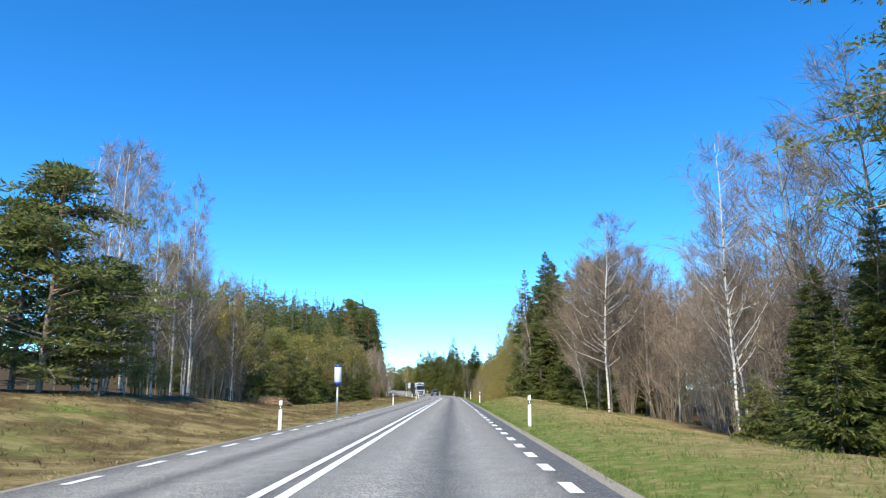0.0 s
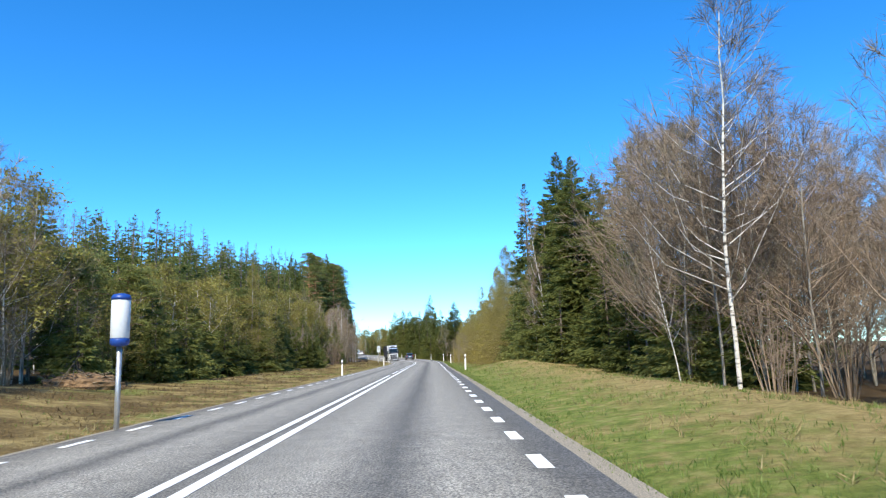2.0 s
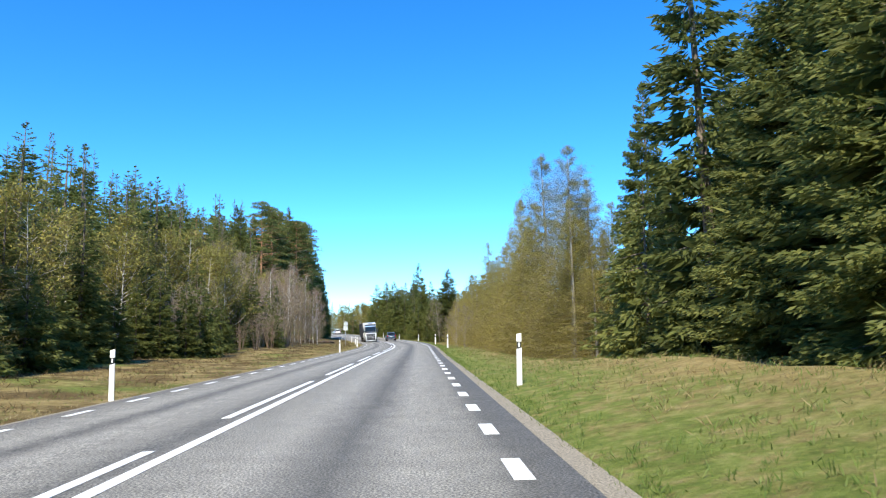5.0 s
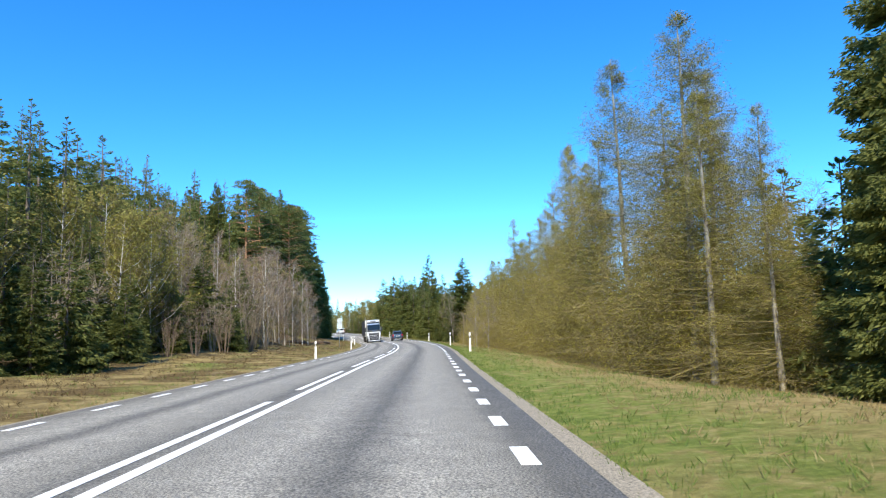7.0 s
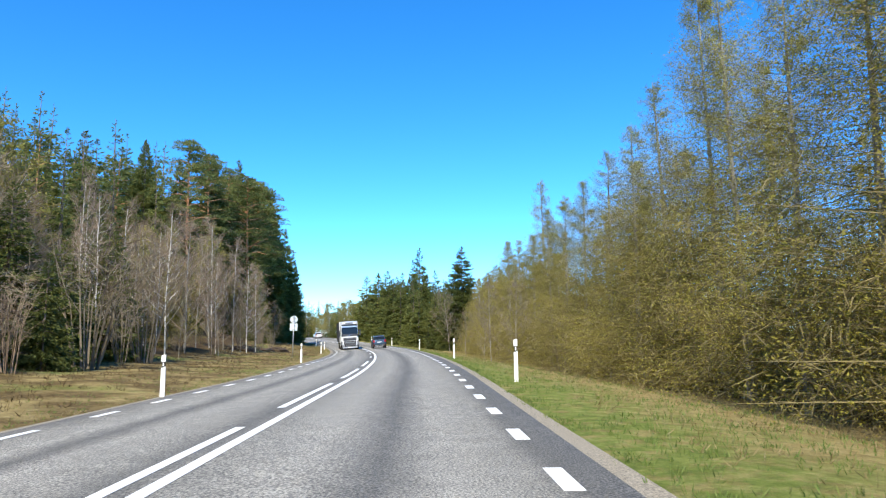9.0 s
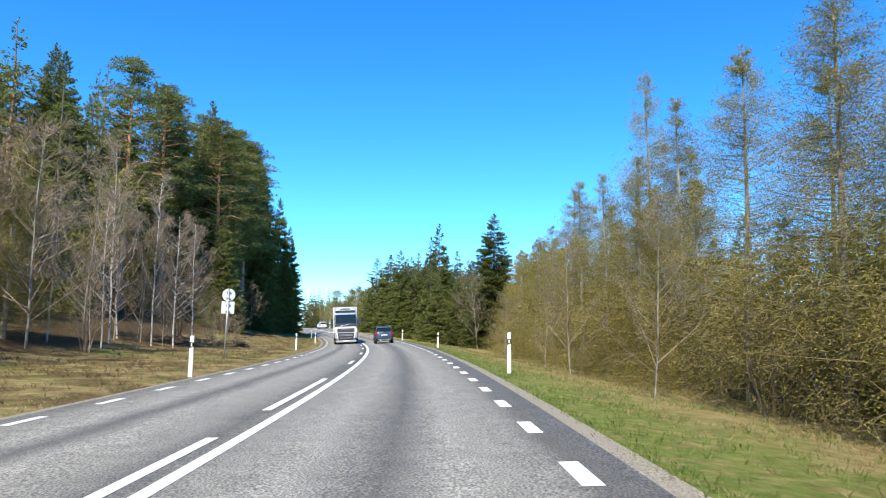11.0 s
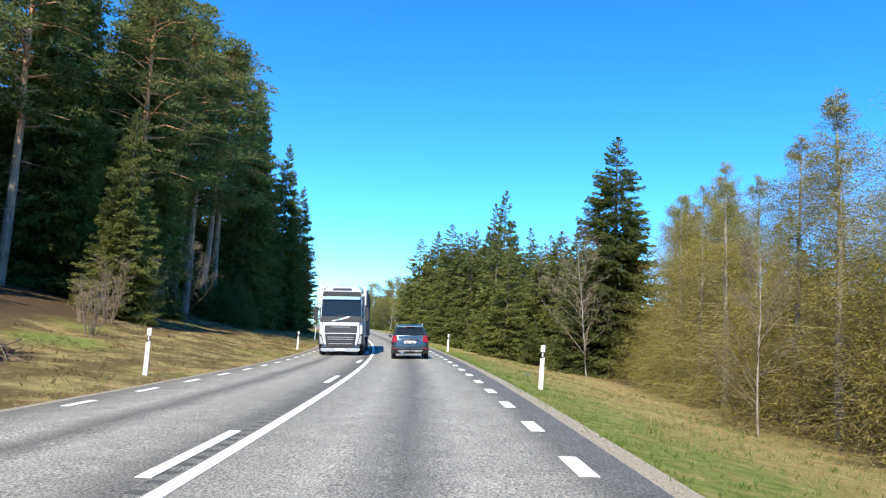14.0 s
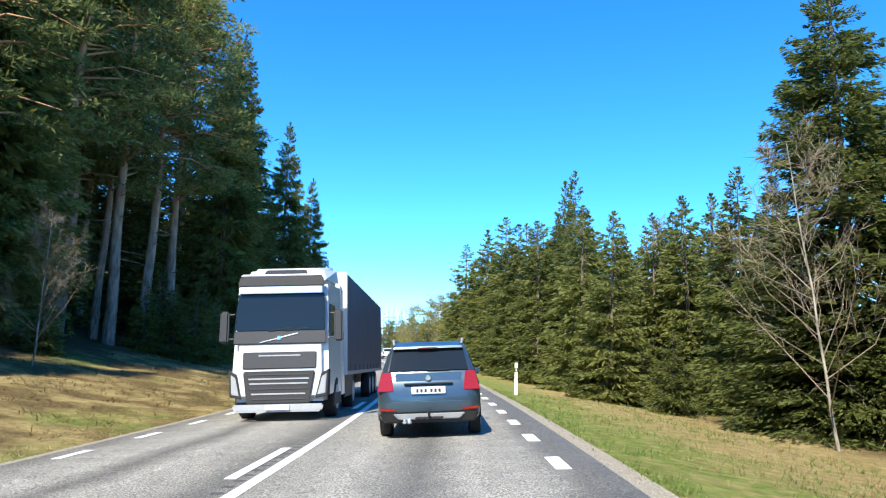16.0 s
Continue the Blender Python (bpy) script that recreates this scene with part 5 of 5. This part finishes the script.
    for i in range(9):
        for s in (-1, 1):
            part("strap", rounded_box(s * 1.268 - 0.006, s * 1.268 + 0.006, 3.6 + i * 1.3, 3.65 + i * 1.3, 1.02, 1.3, 0.003), PAINT["dark"], root)
    return root


def on_road(d, y, turn=0.0):
    p = at_road(d, y, road_z(d, y))
    return Matrix.Translation(p) @ pose(0, 0, 0, 0, 0, math.degrees(math.atan(-slope(y))) + turn) @ pose(0, 0, 0, 0, -math.degrees(math.atan((road_z(d, y) - rise(y)) / d)))


estate_car(on_road(1.94, 199.7), PAINT["grey"], "grey-blue compact estate car with tow bar and roof rails")
estate_car(on_road(1.9, 297), PAINT["white"], "white compact estate car further along the road")
lorry(on_road(-1.7, 203.8, 0.3))

# ---- grass and heath along the verges ----
def tufts(name, mat, label, d0, d1, y0, y1, n, long, wide, lean, seed, fall=1.0):
    rng = np.random.default_rng(seed)
    d = d0 + (d1 - d0) * rng.random(n) ** fall
    y = rng.uniform(y0, y1, n)
    keep = np.array([noise.noise((a * 0.6, b * 0.6, seed)) for a, b in zip(d, y)]) > -0.12
    d, y = d[keep], y[keep]
    P = np.array([at_road(a, b, land(a, b) - 0.01) for a, b in zip(d, y)])
    P = np.repeat(P, 4, 0) + rng.normal(0, 0.03, (len(P) * 4, 3)) * (1, 1, 0)
    D = unit(rng.normal(0, lean, P.shape) * (1, 1, 0) + (0, 0, 1))
    me = mesh_from(name, *blades(P, D, rng.uniform(*long, len(P)), rng.uniform(*wide, len(P)), rng), mat)
    return tagged(new(name, me), label, "grass", kind="stuff")


tufts("grass", MAT["grass"], "short fresh green spring grass on the verge", 4.34, 11.0, -4, 218, 24000, (0.05, 0.15), (0.008, 0.016), 0.5, 3, 1.3)
tufts("edge_grass", MAT["grass"], "ragged grass creeping over the gravel edge", 4.22, 4.75, -4, 218, 5200, (0.04, 0.11), (0.008, 0.014), 0.7, 9)
tufts("edge_straw", MAT["straw"], "dry stalks along the gravel edge", -4.2, -5.2, -4, 228, 4200, (0.04, 0.12), (0.008, 0.014), 0.8, 10)
tufts("dry_grass", MAT["straw"], "pale flattened straw of last year's grass", 5.5, 13.5, -4, 218, 13000, (0.08, 0.2), (0.008, 0.016), 0.9, 4)
tufts("verge_grass", MAT["grass"], "thin green grass beside the road", -4.5, -9.0, -4, 228, 6500, (0.04, 0.11), (0.008, 0.014), 0.5, 5, 1.4)
tufts("heath", MAT["heath"], "brown dry heath and bracken", -5.2, -14.0, -4, 228, 14000, (0.08, 0.24), (0.010, 0.022), 0.9, 6)


# ---- milled rumble slots beside the middle line ----
V, F = [], []
for i, y in enumerate(np.arange(152.0, 221.0, 0.4)):
    for dd, yy in ((-0.27, y), (-0.12, y), (-0.12, y + 0.13), (-0.27, y + 0.13)):
        V.append(at_road(dd, yy, road_z(dd, yy) + 0.004))
    F.append((4 * i, 4 * i + 1, 4 * i + 2, 4 * i + 3))
slots = new("rumble_strip", mesh_from("rumble_strip", V, F, plain("milled_asphalt", (0.075, 0.074, 0.07), 0.9, vary=0.4, scale=30)))
slots.parent = road

# ---- small things on the verge ----
def brush_pile(x, y, w, hgt, seed, label):
    """A heap of cut branches and earth."""
    rng = np.random.default_rng(seed)
    root = thing("brush_pile", label, "brush pile", pose(x, y, ground_z(x, y) - 0.05))
    bm = bmesh.new()
    bmesh.ops.create_icosphere(bm, subdivisions=4, radius=1.0)
    for v in bm.verts:
        k = 1 + 0.28 * noise.noise(v.co * 2.2 + Vector((seed, 0, 0))) + 0.10 * noise.noise(v.co * 7)
        v.co = Vector((v.co.x * w * k, v.co.y * w * 0.7 * k, max(-0.1, v.co.z * hgt * k)))
    part("mound", bm, MAT["mound"], root)
    n = 90
    a = rng.uniform(0, 6.283, n)
    P = np.stack([np.cos(a) * w * rng.random(n), np.sin(a) * w * 0.7 * rng.random(n), rng.uniform(0.1, 0.9, n) * hgt], 1)
    D = unit(rng.normal(size=(n, 3)) * (1, 1, 0.35))
    rods = tubes([(np.array([P[i] - D[i] * 0.5, P[i] + D[i] * rng.uniform(0.4, 1.0)]), (0.022, 0.008)) for i in range(n)], 4)
    part("brushwood", mesh_from("brushwood", *rods, MAT["twig_grey"]), None, root)


brush_pile(-11.2, 51.84, 1.5, 0.55, 3, "mound of brown earth and roots at the wood's edge")
brush_pile(-13.2, 183.5, 1.7, 0.45, 5, "heap of pale cut branches on dry grass")
brush_pile(-15.6, 179.3, 1.4, 0.5, 8, "heap of grey brushwood below bare trees")

litter = thing("litter", "crumpled bright blue plastic wrapper lying in the grass", "litter", pose(2.67, 196.4, ground_z(2.67, 196.4) + 0.02, 8, 5, 30))
bm = bmesh.new()
bmesh.ops.create_icosphere(bm, subdivisions=3, radius=0.09)
for v in bm.verts:
    v.co = Vector((v.co.x * 1.2, v.co.y * 0.8, v.co.z * 0.55)) * (1 + 0.5 * noise.noise(v.co * 22))
part("wrapper", bm, MAT["blue_plastic"], litter)
